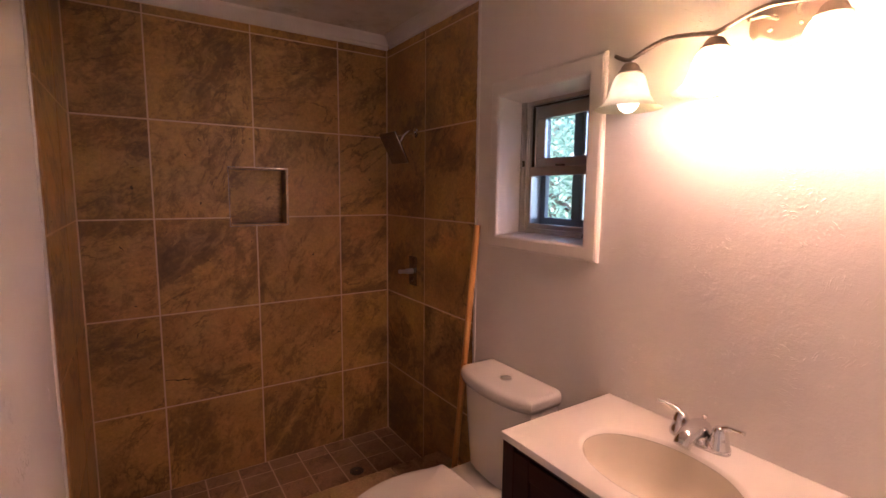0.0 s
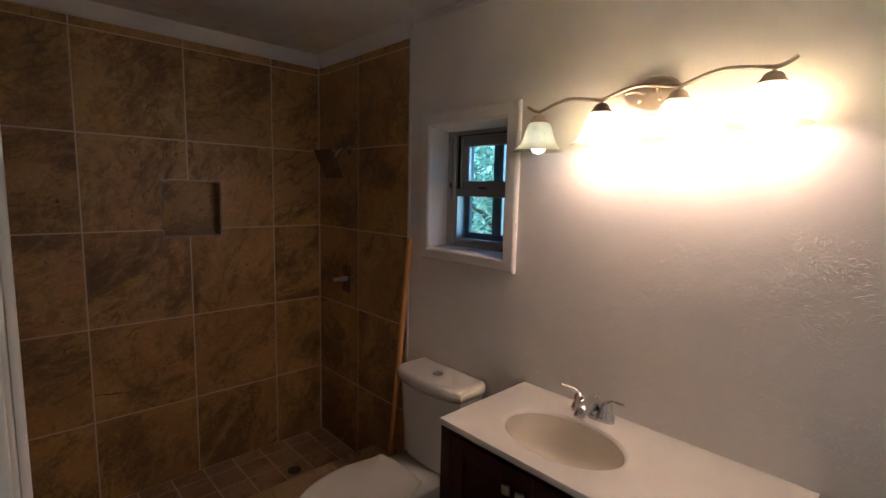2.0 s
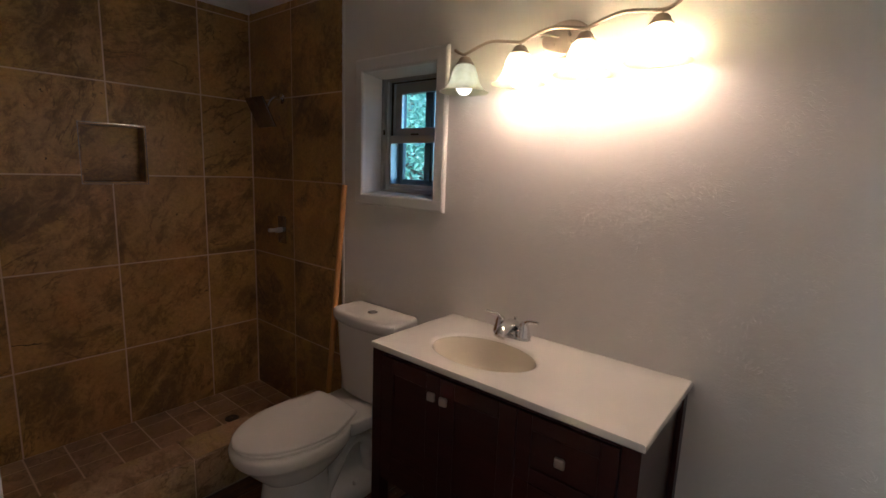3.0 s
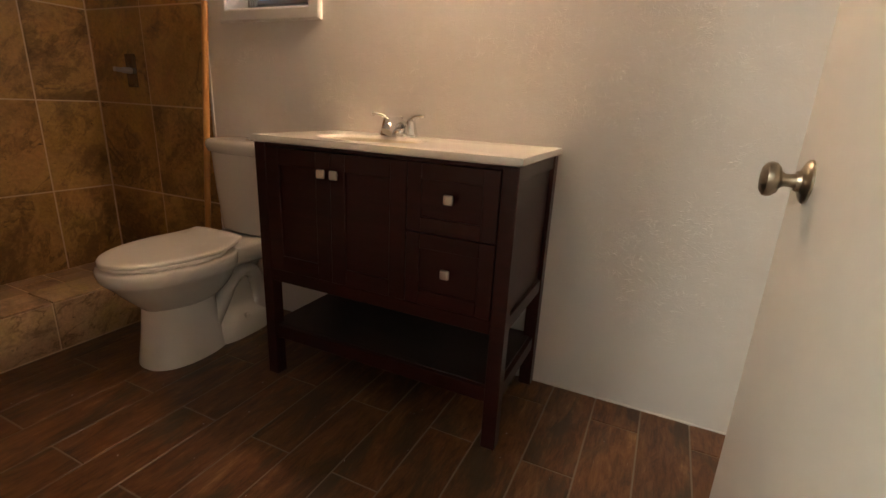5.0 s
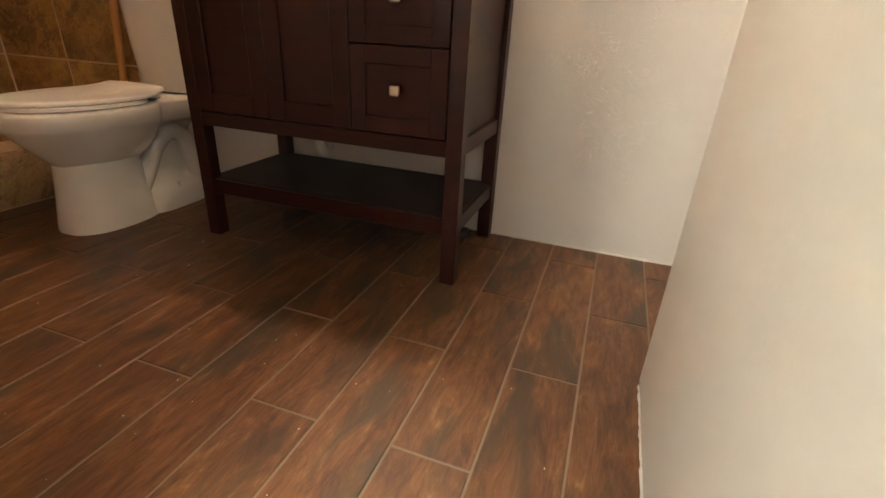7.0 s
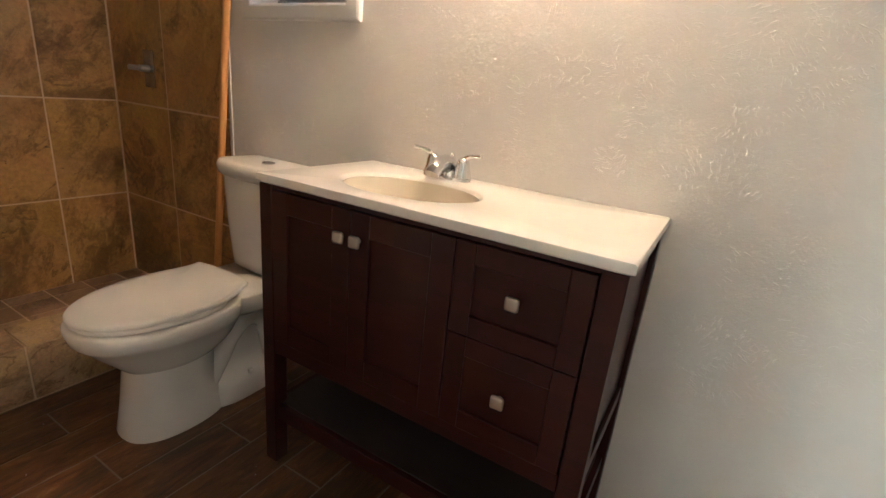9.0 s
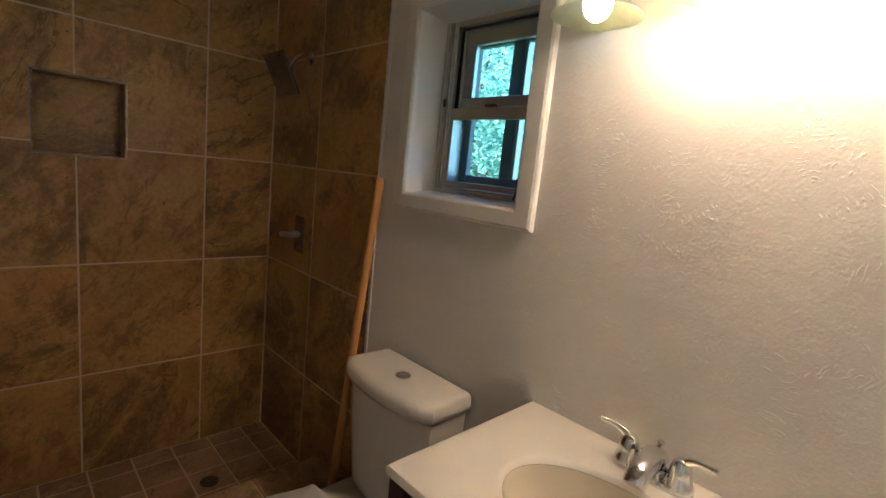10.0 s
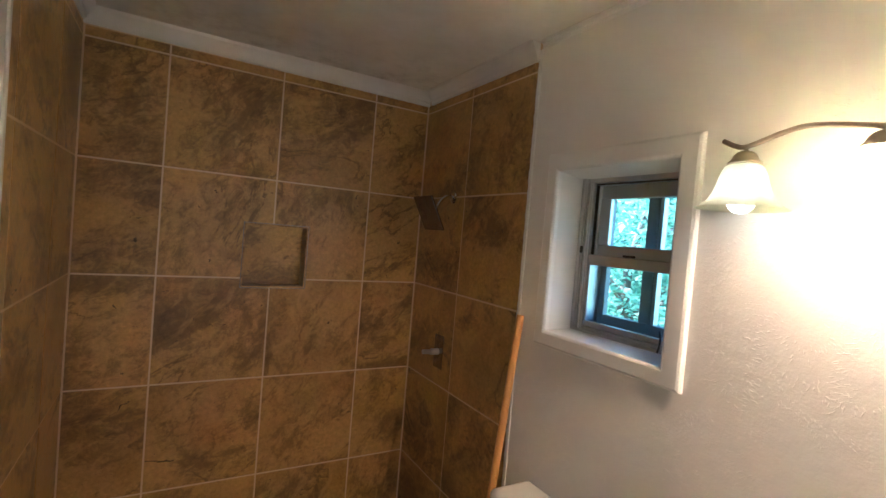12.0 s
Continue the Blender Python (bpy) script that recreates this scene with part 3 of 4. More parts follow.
for r in range(6):
    for k in range(4):
        u0, u1, v0, v1 = COLS_X[k] + G, COLS_X[k + 1] - G, ROWS_Z[r] + G, ROWS_Z[r + 1] - G
        a, b, c, d = NICHE["x0"] - 0.001, NICHE["x1"] + 0.001, NICHE["z0"] - 0.001, NICHE["z1"] + 0.001
        if u0 < b and u1 > a and v0 < d and v1 > c:
            left, low = u0 < a, v0 < c
            if left and low:
                poly = [(u0, v0), (u1, v0), (u1, c), (a, c), (a, v1), (u0, v1)]
            elif left:
                poly = [(u0, v0), (a, v0), (a, d), (u1, d), (u1, v1), (u0, v1)]
            elif low:
                poly = [(u0, v0), (u1, v0), (u1, v1), (b, v1), (b, c), (u0, c)]
            else:
                poly = [(b, v0), (u1, v0), (u1, v1), (u0, v1), (u0, d), (b, d)]
        else:
            poly = rect(COLS_X[k], COLS_X[k + 1], ROWS_Z[r], ROWS_Z[r + 1])
        tile_piece(wall_north, "tile", poly, lambda u, v, dd: (u, dd, v))
for cols in ([-0.002, -0.430], [-0.430, TILE_END + 0.004]):
    for r in range(6):
        tile_piece(wall_east_shower, "tile", rect(-cols[0], -cols[1], ROWS_Z[r], ROWS_Z[r + 1]), lambda u, v, dd: (dd, -u, v))
for cols in ([0.002, 0.340], [0.340, 0.786], [0.786, 0.876]):
    for r in range(6):
        tile_piece(wall_west_shower, "tile", rect(cols[0], cols[1], ROWS_Z[r], ROWS_Z[r + 1]), lambda u, v, dd: (W - dd, -u, v))
# niche lining
nx0, nx1, nz0, nz1, nd = NICHE["x0"], NICHE["x1"], NICHE["z0"], NICHE["z1"], NICHE["d"]
tile_piece(wall_north, "niche_back_tile", [(nx0 + 0.006, nz0 + 0.006), (nx1 - 0.006, nz0 + 0.006), (nx1 - 0.006, nz1 - 0.006), (nx0 + 0.006, nz1 - 0.006)], lambda u, v, dd: (u, nd - 0.008 + dd, v))
part("niche_border", boxes((nx0 - 0.0042, nx0 - 0.0012, -0.0022, 0.004, nz0 - 0.0042, nz1 + 0.0042), (nx1 + 0.0012, nx1 + 0.0042, -0.0022, 0.004, nz0 - 0.0042, nz1 + 0.0042), (nx0 - 0.0012, nx1 + 0.0012, -0.0022, 0.004, nz0 - 0.0042, nz0 - 0.0012), (nx0 - 0.0012, nx1 + 0.0012, -0.0022, 0.004, nz1 + 0.0012, nz1 + 0.0042)), SMOKED, wall_north, "thin metal edge strip round the niche")
part("niche_side", boxes((nx0 - 0.001, nx0 + 0.006, -0.001, nd, nz0, nz1, 0.001)), TILE, wall_north)
part("niche_side", boxes((nx1 - 0.006, nx1 + 0.001, -0.001, nd, nz0, nz1, 0.001)), TILE, wall_north)
part("niche_sill", boxes((nx0 + 0.006, nx1 - 0.006, -0.001, nd, nz0 - 0.001, nz0 + 0.006, 0.001)), TILE, wall_north)
part("niche_top", boxes((nx0 + 0.006, nx1 - 0.006, -0.001, nd, nz1 - 0.006, nz1 + 0.001, 0.001)), TILE, wall_north)

# shower floor tiles, about 0.155 m
xs = [W + 0.003] + [-0.11 - 0.155 * k for k in range(8, -1, -1)] + [-0.003]
ys = [-0.618, -0.565, -0.41, -0.255, -0.10, -0.003]
for i in range(len(xs) - 1):
    for j in range(len(ys) - 1):
        tile_piece(shower_floor, "floor_tile", rect(xs[i], xs[i + 1], ys[j], ys[j + 1]), lambda u, v, dd: (u, v, 0.060 - dd), 0.006, TILE_FLOOR)

# curb, a bed with its tiles
curb = structure("shower_curb", boxes((W, 0, -0.796, -0.624, -0.01, 0.200)), GROUT, "stone-tiled shower curb", 0)
cx = [W + 0.002, -1.19, -0.743, -0.296, -0.002]
for i in range(4):
    tile_piece(curb, "curb_tile", rect(cx[i], cx[i + 1], -0.804, -0.618), lambda u, v, dd: (u, v, 0.207 - dd), 0.008, TILE_CURB)
    tile_piece(curb, "curb_tile", rect(cx[i], cx[i + 1], 0.001, 0.201), lambda u, v, dd: (u, -0.803 + dd, v), 0.008, TILE_CURB)
    tile_piece(curb, "curb_tile", rect(-cx[i + 1], -cx[i], 0.058, 0.201), lambda u, v, dd: (-u, -0.619 - dd, v), 0.008, TILE_CURB)

# ---- floor planks ----
P, L0 = 0.1545, 0.612
for n in range(-12, 13):
    y0 = -2.76 + P * n
    y1 = min(y0 + P, -0.806)
    if y0 > -0.83 or y0 < -4.6:
        continue
    start = -0.445 if n % 2 == 0 else -0.752
    for k in range(-2, 6):
        x1, x0 = start - L0 * (k - 1), start - L0 * k
        x0, x1 = max(x0, -3.95), min(x1, -0.001)
        lo = y0
        if y0 < SOUTH + 0.0 and x1 > W - T:
            if y1 <= SOUTH + 0.01:
                x1 = min(x1, W - T)
            else:
                lo = SOUTH + 0.001 if x0 > W - T else y0
        if x1 - x0 < 0.03 or y1 - lo < 0.02:
            continue
        tile_piece(floor, "plank", rect(x0, x1, lo, y1, 0.0024), lambda u, v, dd: (u, v, -dd), 0.008, PLANK)


def bead(name, a, b, width, seed):
    """An uneven line of caulk from a to b."""
    rnd = random.Random(seed)
    a, b = Vector(a), Vector(b)
    n = int((b - a).length / 0.012)
    pts = [a.lerp(b, i / n) for i in range(n + 1)]
    return structure(name, tube(pts, [width * rnd.uniform(0.35, 1.25) for _ in pts], 6), CAULK, "rough uneven line of white caulk", 60)


bead("trim_caulk_east", (-0.001, SOUTH + 0.01, 0.0), (-0.001, -1.0, 0.0), 0.0050, 4)
bead("trim_caulk_south", (W + 0.75, SOUTH + 0.001, 0.0), (-0.01, SOUTH + 0.001, 0.0), 0.003, 5)
bead("trim_caulk_door", (-1.46, -3.0395, 0.0015), (-0.70, -3.0395, 0.0015), 0.0035, 6)
bead("trim_caulk_shower", (-0.004, TILE_END + 0.006, 0.01), (-0.004, TILE_END + 0.006, 2.33), 0.0032, 8)
crumbs = bmesh.new()
rnd = random.Random(12)
for _ in range(90):
    px, py = rnd.uniform(-1.4, -0.1), rnd.uniform(-3.2, -0.86)
    sz = rnd.uniform(0.0006, 0.0018)
    box(crumbs, px, px + sz * rnd.uniform(1, 2), py, py + sz, 0.0, sz)
tagged(part("debris", crumbs, CAULK, smooth=0), "tiny pale crumbs of plaster on the plank floor", "debris", kind="stuff")


# ---- door ----
def door():
    d = thing("door_1", (W + 0.002, -3.0575, 0.006), "open cream painted flush door with a satin nickel knob", "door")
    tagged(d, kind="structure")
    part("door_leaf", boxes((0, 0.785, -0.0175, 0.0175, 0, 2.03, 0.002, 2)), DOORPAINT, d, "cream painted flush leaf")
    k = new("door_knob")
    k.parent, k.matrix_basis = d, pose(0.694, 0.0175, 0.916, -90, 0, 0)
    k["label"] = "satin nickel door knob"
    part("rosette", lathe([(0.0315, 0.0), (0.0315, 0.003), (0.029, 0.006), (0.022, 0.009), (0.016, 0.011), (0.014, 0.016)], 32), BRASSY, k)
    part("knob_neck", lathe([(0.011, 0.016), (0.0095, 0.022), (0.0095, 0.029), (0.013, 0.034)], 24), BRASSY, k)
    part("knob", lathe([(0.013, 0.034), (0.020, 0.037), (0.0245, 0.042), (0.026, 0.048), (0.0245, 0.053), (0.018, 0.0575), (0.009, 0.059)], 32), BRASSY, k)
    for z in (0.25, 1.0, 1.8):
        part("hinge", tube([(-0.001, 0.022, z - 0.045), (-0.001, 0.022, z + 0.045)], 0.005), NICKEL, d)


door()


# ---- vanity ----
VY0, VY1 = -2.520, -1.611


def vanity():
    cy = (VY0 + VY1) / 2
    v = thing("vanity_cabinet", (-0.235, cy, 0), "dark espresso wooden vanity cabinet with open bottom shelf and square knobs", "vanity cabinet")

    def sub(name, mat, label, *rows, parent=None):
        return part(name, boxes(*[(a + 0.235, b + 0.235, c - cy, d - cy, e, f, *(r or (0.0015,))) for a, b, c, d, e, f, *r in rows]), mat, parent or v, label)

    F, L, H = -0.453, 0.045, 0.862
    for x0 in (F, -0.046):
        for y0 in (VY0, VY1 - L):
            sub("leg", ESPRESSO, "", (x0, x0 + L, y0, y0 + L, 0, H, 0.002))
    sub("side_panel", ESPRESSO, "side panel with a recessed field", (F + L, -0.05, VY0 + 0.014, VY0 + 0.022, 0.40, H), (F + L, -0.05, VY0 + 0.004, VY0 + 0.014, 0.384, 0.43), (F + L, -0.05, VY0 + 0.004, VY0 + 0.014, 0.82, H))
    sub("side_panel", ESPRESSO, "side panel with a recessed field", (F + L, -0.05, VY1 - 0.022, VY1 - 0.014, 0.40, H), (F + L, -0.05, VY1 - 0.014, VY1 - 0.004, 0.384, 0.43), (F + L, -0.05, VY1 - 0.014, VY1 - 0.004, 0.82, H))
    sub("face_frame", ESPRESSO, "front rails", (F + 0.004, F + 0.024, VY0 + L, VY1 - L, 0.381, 0.424), (F + 0.004, F + 0.024, VY0 + L, VY1 - L, 0.852, H), (F + 0.014, F + 0.024, -2.199, -2.189, 0.424, 0.852))
    sub("carcass", CARCASS, "", (F + 0.028, -0.02, VY0 + 0.025, VY1 - 0.025, 0.392, 0.407), (F + 0.026, F + 0.030, VY0 + L, VY1 - L, 0.425, 0.85), (-0.030, -0.020, VY0 + L, VY1 - L, 0.60, 0.85))
    sub("bottom_shelf", DUSTY, "open bottom shelf, dusty on top", (F + 0.0285, -0.031, VY0 + 0.0245, VY1 - 0.0245, 0.183, 0.203, 0.001))
    sub("shelf_frame", ESPRESSO, "", (F + 0.010, F + 0.028, VY0 + L, VY1 - L, 0.153, 0.201, 0.0015), (F + L, -0.05, VY0 + 0.008, VY0 + 0.024, 0.153, 0.201), (F + L, -0.05, VY1 - 0.024, VY1 - 0.008, 0.153, 0.201), (-0.030, -0.012, VY0 + L, VY1 - L, 0.153, 0.201))

    def front(name, y0, y1, z0, z1, label, rail=0.055):
        x0, x1 = F - 0.002, F + 0.018
        e = new(name)
        e.parent, e["label"] = v, label
        e.matrix_basis = pose(0, 0, 0)
        sub("stile", ESPRESSO, "", (x0, x1, y0, y0 + rail, z0, z1), parent=e)
        sub("stile", ESPRESSO, "", (x0, x1, y1 - rail, y1, z0, z1), parent=e)
        sub("rail", ESPRESSO, "", (x0, x1, y0 + rail, y1 - rail, z0, z0 + rail), parent=e)
        sub("rail", ESPRESSO, "", (x0, x1, y0 + rail, y1 - rail, z1 - rail, z1), parent=e)
        sub("panel", ESPRESSO, "", (x0 + 0.007, x1 - 0.002, y0 + rail - 0.002, y1 - rail + 0.002, z0 + rail - 0.002, z1 - rail + 0.002), parent=e)
        return e

    def knob(parent, y, z, tilt=0):
        bm = lathe([(0.007, 0.0), (0.006, 0.006), (0.006, 0.012), (0.010, 0.016)], 12)
        k = bmesh.new()
        box(k, -0.0145, 0.0145, -0.0145, 0.0145, 0.011, 0.0225, 0.0055, 4)
        tmp = bpy.data.meshes.new("tmp")
        k.to_mesh(tmp)
        k.free()
        bm.from_mesh(tmp)
        bpy.data.meshes.remove(tmp)
        part("knob", bm, KNOB, parent, "square satin metal knob", (F - 0.002 + 0.235, y - cy, z), (tilt, -90, 0))

    a = front("cabinet_door", -1.920, VY1 - L - 0.003, 0.427, 0.850, "shaker door, closed")
    b = front("cabinet_door", -2.193, -1.922, 0.427, 0.850, "shaker door, closed")
    c = front("drawer", VY0 + L + 0.003, -2.196, 0.651, 0.850, "upper drawer, closed", 0.045)
    d = front("drawer", VY0 + L + 0.003, -2.196, 0.427, 0.6485, "lower drawer, closed", 0.045)
    knob(a, -1.897, 0.785, 8)
    knob(b, -1.947, 0.785, 3)
    knob(c, -2.334, 0.758)
    knob(d, -2.334, 0.542)


vanity()

BY, BX, BRY, BRX = -1.939, -0.258, 0.197, 0.135


def countertop():
    cy, z1, z0 = -2.071, 0.887, 0.864
    x0, x1, y0, y1 = -0.460, -0.001, -2.529, -1.608
    t = thing("countertop", (BX, BY, z0), "off-white cultured marble vanity top with an oval basin", "sink")
    ang = sorted([2 * math.pi * i / 72 for i in range(72)] + [math.atan2(y - BY, x - BX) % (2 * math.pi) for x in (x0, x1) for y in (y0, y1)])

    def edge(a, inset, z):
        c, s = math.cos(a), math.sin(a)
        k = min(((x1 - inset if c > 0 else x0 + inset) - BX) / c if abs(c) > 1e-6 else 9, ((y1 - inset if s > 0 else y0 + inset) - BY) / s if abs(s) > 1e-6 else 9)
        return (c * k, s * k, z - z0)

    def oval(a, f, z, shift=0.0):
        c, s = math.cos(a), math.sin(a)
        k = 1 / math.sqrt((c / BRX) ** 2 + (s / BRY) ** 2)
        return (c * k * f + shift, s * k * f, z - z0)

    rings = [[edge(a, 0.004, z0) for a in ang], [edge(a, 0.0, z0 + 0.004) for a in ang], [edge(a, 0.0, z1 - 0.004) for a in ang], [edge(a, 0.0015, z1 - 0.001) for a in ang], [edge(a, 0.005, z1) for a in ang],
             [oval(a, 1.04, z1) for a in ang], [oval(a, 1.0, z1 - 0.002) for a in ang], [oval(a, 0.965, z1 - 0.010) for a in ang]]
    bm = bmesh.new()
    loft(bm, rings, False, False)
    part("slab", bm, MARBLE, t, "off-white cultured marble slab", smooth=40)
    rings = [[oval(a, f, z1 - d, sh) for a in ang] for f, d, sh in ((0.964, 0.0105, 0), (0.93, 0.030, 0), (0.86, 0.062, 0), (0.74, 0.095, 0.004), (0.55, 0.122, 0.01), (0.32, 0.136, 0.015), (0.13, 0.141, 0.018))]
    bm = bmesh.new()
    loft(bm, rings, False, True)
    part("basin", bm, gloss_mat("cream_basin", (0.72, 0.665, 0.545), 0.10), t, "cream oval basin", smooth=60)
    part("drain_ring", lathe([(0.022, 0.0), (0.022, 0.003), (0.014, 0.002), (0.012, 0.0)], 24), CHROME, t, "chrome drain", (0.018, 0, z1 - z0 - 0.1405))


countertop()


def faucet():
    f = thing("faucet", (-0.062, -1.932, 0.887), "chrome two-handle basin faucet", "faucet")
    bm = bmesh.new()
    loft(bm, [egg(0, 0, z, a, a, b, 2.6) for z, a, b in ((0, 0.026, 0.078), (0.006, 0.026, 0.078), (0.011, 0.022, 0.074))])
    part("base_plate", bm, CHROME, f, smooth=50)
    line = smooth_line([(0.014, 0, 0.004), (0.012, 0, 0.028), (-0.002, 0, 0.042), (-0.030, 0, 0.044), (-0.066, 0, 0.032), (-0.082, 0, 0.016)], 6)
    n = len(line)
    part("spout", tube(line, [0.0290 - 0.0080 * (i / (n - 1)) ** 0.8 for i in range(n)], 24), CHROME, f, smooth=60)
    part("lift_rod", lathe([(0.0025, 0), (0.0025, 0.050), (0.006, 0.053), (0.0070, 0.057), (0.005, 0.061), (0.002, 0.062)], 14), CHROME, f, at=(0.022, 0, 0.01))
    for s in (-1, 1):
        h = new("handle")
        h.parent, h.matrix_basis, h["label"] = f, pose(0, 0.050 * s, 0.009), "curved chrome lever handle"
        part("handle_base", lathe([(0.0275, 0.0), (0.0275, 0.004), (0.0245, 0.010), (0.0205, 0.028), (0.0185, 0.042), (0.0150, 0.051), (0.009, 0.057), (0.002, 0.059)], 28), CHROME, h, smooth=60)
        pts = smooth_line([(0, -0.001 * s, 0.034), (0, 0.006 * s, 0.052), (-0.004, 0.021 * s, 0.063), (-0.008, 0.043 * s, 0.067), (-0.010, 0.060 * s, 0.068)], 6)
        m = len(pts)
        part("lever", tube(pts, [0.0125 - 0.0075 * min(1, i / (m * 0.6)) + (0.001 if i > m - 5 else 0) for i in range(m)], 14), CHROME, h, smooth=60)


faucet()


# ---- toilet ----
def toilet():
    ty = -1.205
    t = thing("toilet", (-0.40, ty, 0), "white two-piece toilet with its lid closed", "toilet")
    o = 0.40

    def rings(rows):
        bm = bmesh.new()
        return loft(bm, [egg(cx + o, 0, z, f, b, h, p) for cx, z, f, b, h, p in rows])

    part("pedestal", rings([(-0.50, 0.0, 0.170, 0.16, 0.118, 2.4), (-0.50, 0.008, 0.171, 0.16, 0.119, 2.4), (-0.50, 0.10, 0.153, 0.14, 0.111, 2.4), (-0.50, 0.20, 0.139, 0.13, 0.107, 2.3), (-0.49, 0.29, 0.142, 0.12, 0.109, 2.2)]), PORCELAIN, t, "column of the bowl", smooth=60)
    part("bowl", rings([(-0.50, 0.205, 0.110, 0.13, 0.070, 2.0), (-0.50, 0.228, 0.140, 0.16, 0.104, 2.0), (-0.495, 0.255, 0.170, 0.19, 0.124, 2.05), (-0.487, 0.285, 0.205, 0.20, 0.144, 2.1), (-0.48, 0.315, 0.238, 0.20, 0.162, 2.12), (-0.475, 0.340, 0.264, 0.20, 0.177, 2.15), (-0.475, 0.352, 0.277, 0.20, 0.186, 2.2), (-0.475, 0.362, 0.285, 0.20, 0.191, 2.2), (-0.475, 0.385, 0.291, 0.20, 0.194, 2.2), (-0.475, 0.400, 0.292, 0.20, 0.194, 2.2), (-0.475, 0.408, 0.288, 0.20, 0.190, 2.2), (-0.475, 0.412, 0.278, 0.195, 0.181, 2.2)]), PORCELAIN, t, "white elongated bowl", smooth=60)
    part("deck", rings([(-0.20, 0.330, 0.16, 0.14, 0.125, 3.2), (-0.19, 0.350, 0.18, 0.16, 0.145, 3.4), (-0.19, 0.404, 0.19, 0.165, 0.155, 3.6), (-0.19, 0.412, 0.185, 0.16, 0.150, 3.6)]), PORCELAIN, t, "rear deck under the tank", smooth=60)
    part("foot", rings([(-0.28, 0.0, 0.15, 0.170, 0.117, 3.2), (-0.28, 0.010, 0.15, 0.172, 0.118, 3.2), (-0.28, 0.060, 0.15, 0.166, 0.110, 3.2), (-0.28, 0.088, 0.15, 0.160, 0.094, 3.0), (-0.28, 0.108, 0.15, 0.155, 0.064, 2.8), (-0.27, 0.18, 0.14, 0.145, 0.046, 2.8), (-0.25, 0.27, 0.14, 0.13, 0.052, 2.8), (-0.23, 0.320, 0.14, 0.13, 0.078, 2.8), (-0.22, 0.350, 0.14, 0.13, 0.112, 3.0)]), PORCELAIN, t, "foot behind the column", smooth=60)
    for s in (-1, 1):
        pts = smooth_line([(-0.41 + o, 0.058 * s, 0.10), (-0.365 + o, 0.060 * s, 0.17), (-0.315 + o, 0.060 * s, 0.245), (-0.25 + o, 0.060 * s, 0.285), (-0.185 + o, 0.058 * s, 0.255), (-0.160 + o, 0.054 * s, 0.17), (-0.155 + o, 0.054 * s, 0.07)], 6)
        part("trapway", tube(pts, 0.033, 18), PORCELAIN, t, "moulded trapway bulge", smooth=60)
        part("bolt_cap", lathe([(0.012, 0.0), (0.012, 0.006), (0.008, 0.014), (0.003, 0.016)], 16), SEAT, t, at=(-0.27 + o, 0.096 * s, 0.080))
    part("seat", rings([(-0.475, 0.4145, 0.274, 0.145, 0.178, 2.2), (-0.475, 0.417, 0.280, 0.148, 0.184, 2.2), (-0.475, 0.426, 0.280, 0.148, 0.183, 2.2), (-0.475, 0.4295, 0.274, 0.145, 0.178, 2.2)]), SEAT, t, "white seat ring", smooth=50)
    part("lid", lid_mesh(o), SEAT, t, "closed white lid with squared back corners", smooth=50)
    for s in (-1, 1):
        part("seat_hinge", boxes((-0.318 + o, -0.276 + o, s * 0.075 - 0.014, s * 0.075 + 0.014, 0.413, 0.430, 0.003, 2)), SEAT, t)
    # tank
    def tank_ring(z, x0, half, bow, r=0.03):
        """A ring with a bowed front."""
        pts = []
        n = 14
        for i in range(n + 1):
            s = -1 + 2 * i / n
            pts.append((x0 - bow * (1 - s * s) + o + (0.018 * abs(s) ** 8), s * half - 0.008, z))
        for i in range(5):
            s = 1 - 2 * i / 4
            pts.append((-0.012 + o, s * (half - 0.003) - 0.008, z))
        return pts

    bm = bmesh.new()
    loft(bm, [tank_ring(z, x, h, b) for z, x, h, b in ((0.4135, -0.140, 0.162, 0.022), (0.422, -0.150, 0.174, 0.024), (0.60, -0.160, 0.185, 0.027), (0.770, -0.166, 0.192, 0.028))])
    part("tank", bm, PORCELAIN, t, "white cistern with a bowed front", smooth=50)
    bm = bmesh.new()
    loft(bm, [tank_ring(z, x, h, b) for z, x, h, b in ((0.766, -0.168, 0.196, 0.029), (0.770, -0.175, 0.203, 0.031), (0.788, -0.180, 0.207, 0.033), (0.804, -0.180, 0.207, 0.033), (0.815, -0.176, 0.203, 0.031), (0.821, -0.166, 0.196, 0.029), (0.823, -0.150, 0.184, 0.026))])
    part("tank_lid", bm, PORCELAIN, t, "white cistern lid", smooth=50)
    part("flush_button", lathe([(0.023, 0.0), (0.023, 0.004), (0.020, 0.006), (0.012, 0.0055), (0.004, 0.0065)], 28), CHROME, t, "round chrome flush button", (-0.108 + o, -0.020, 0.8235), smooth=50)


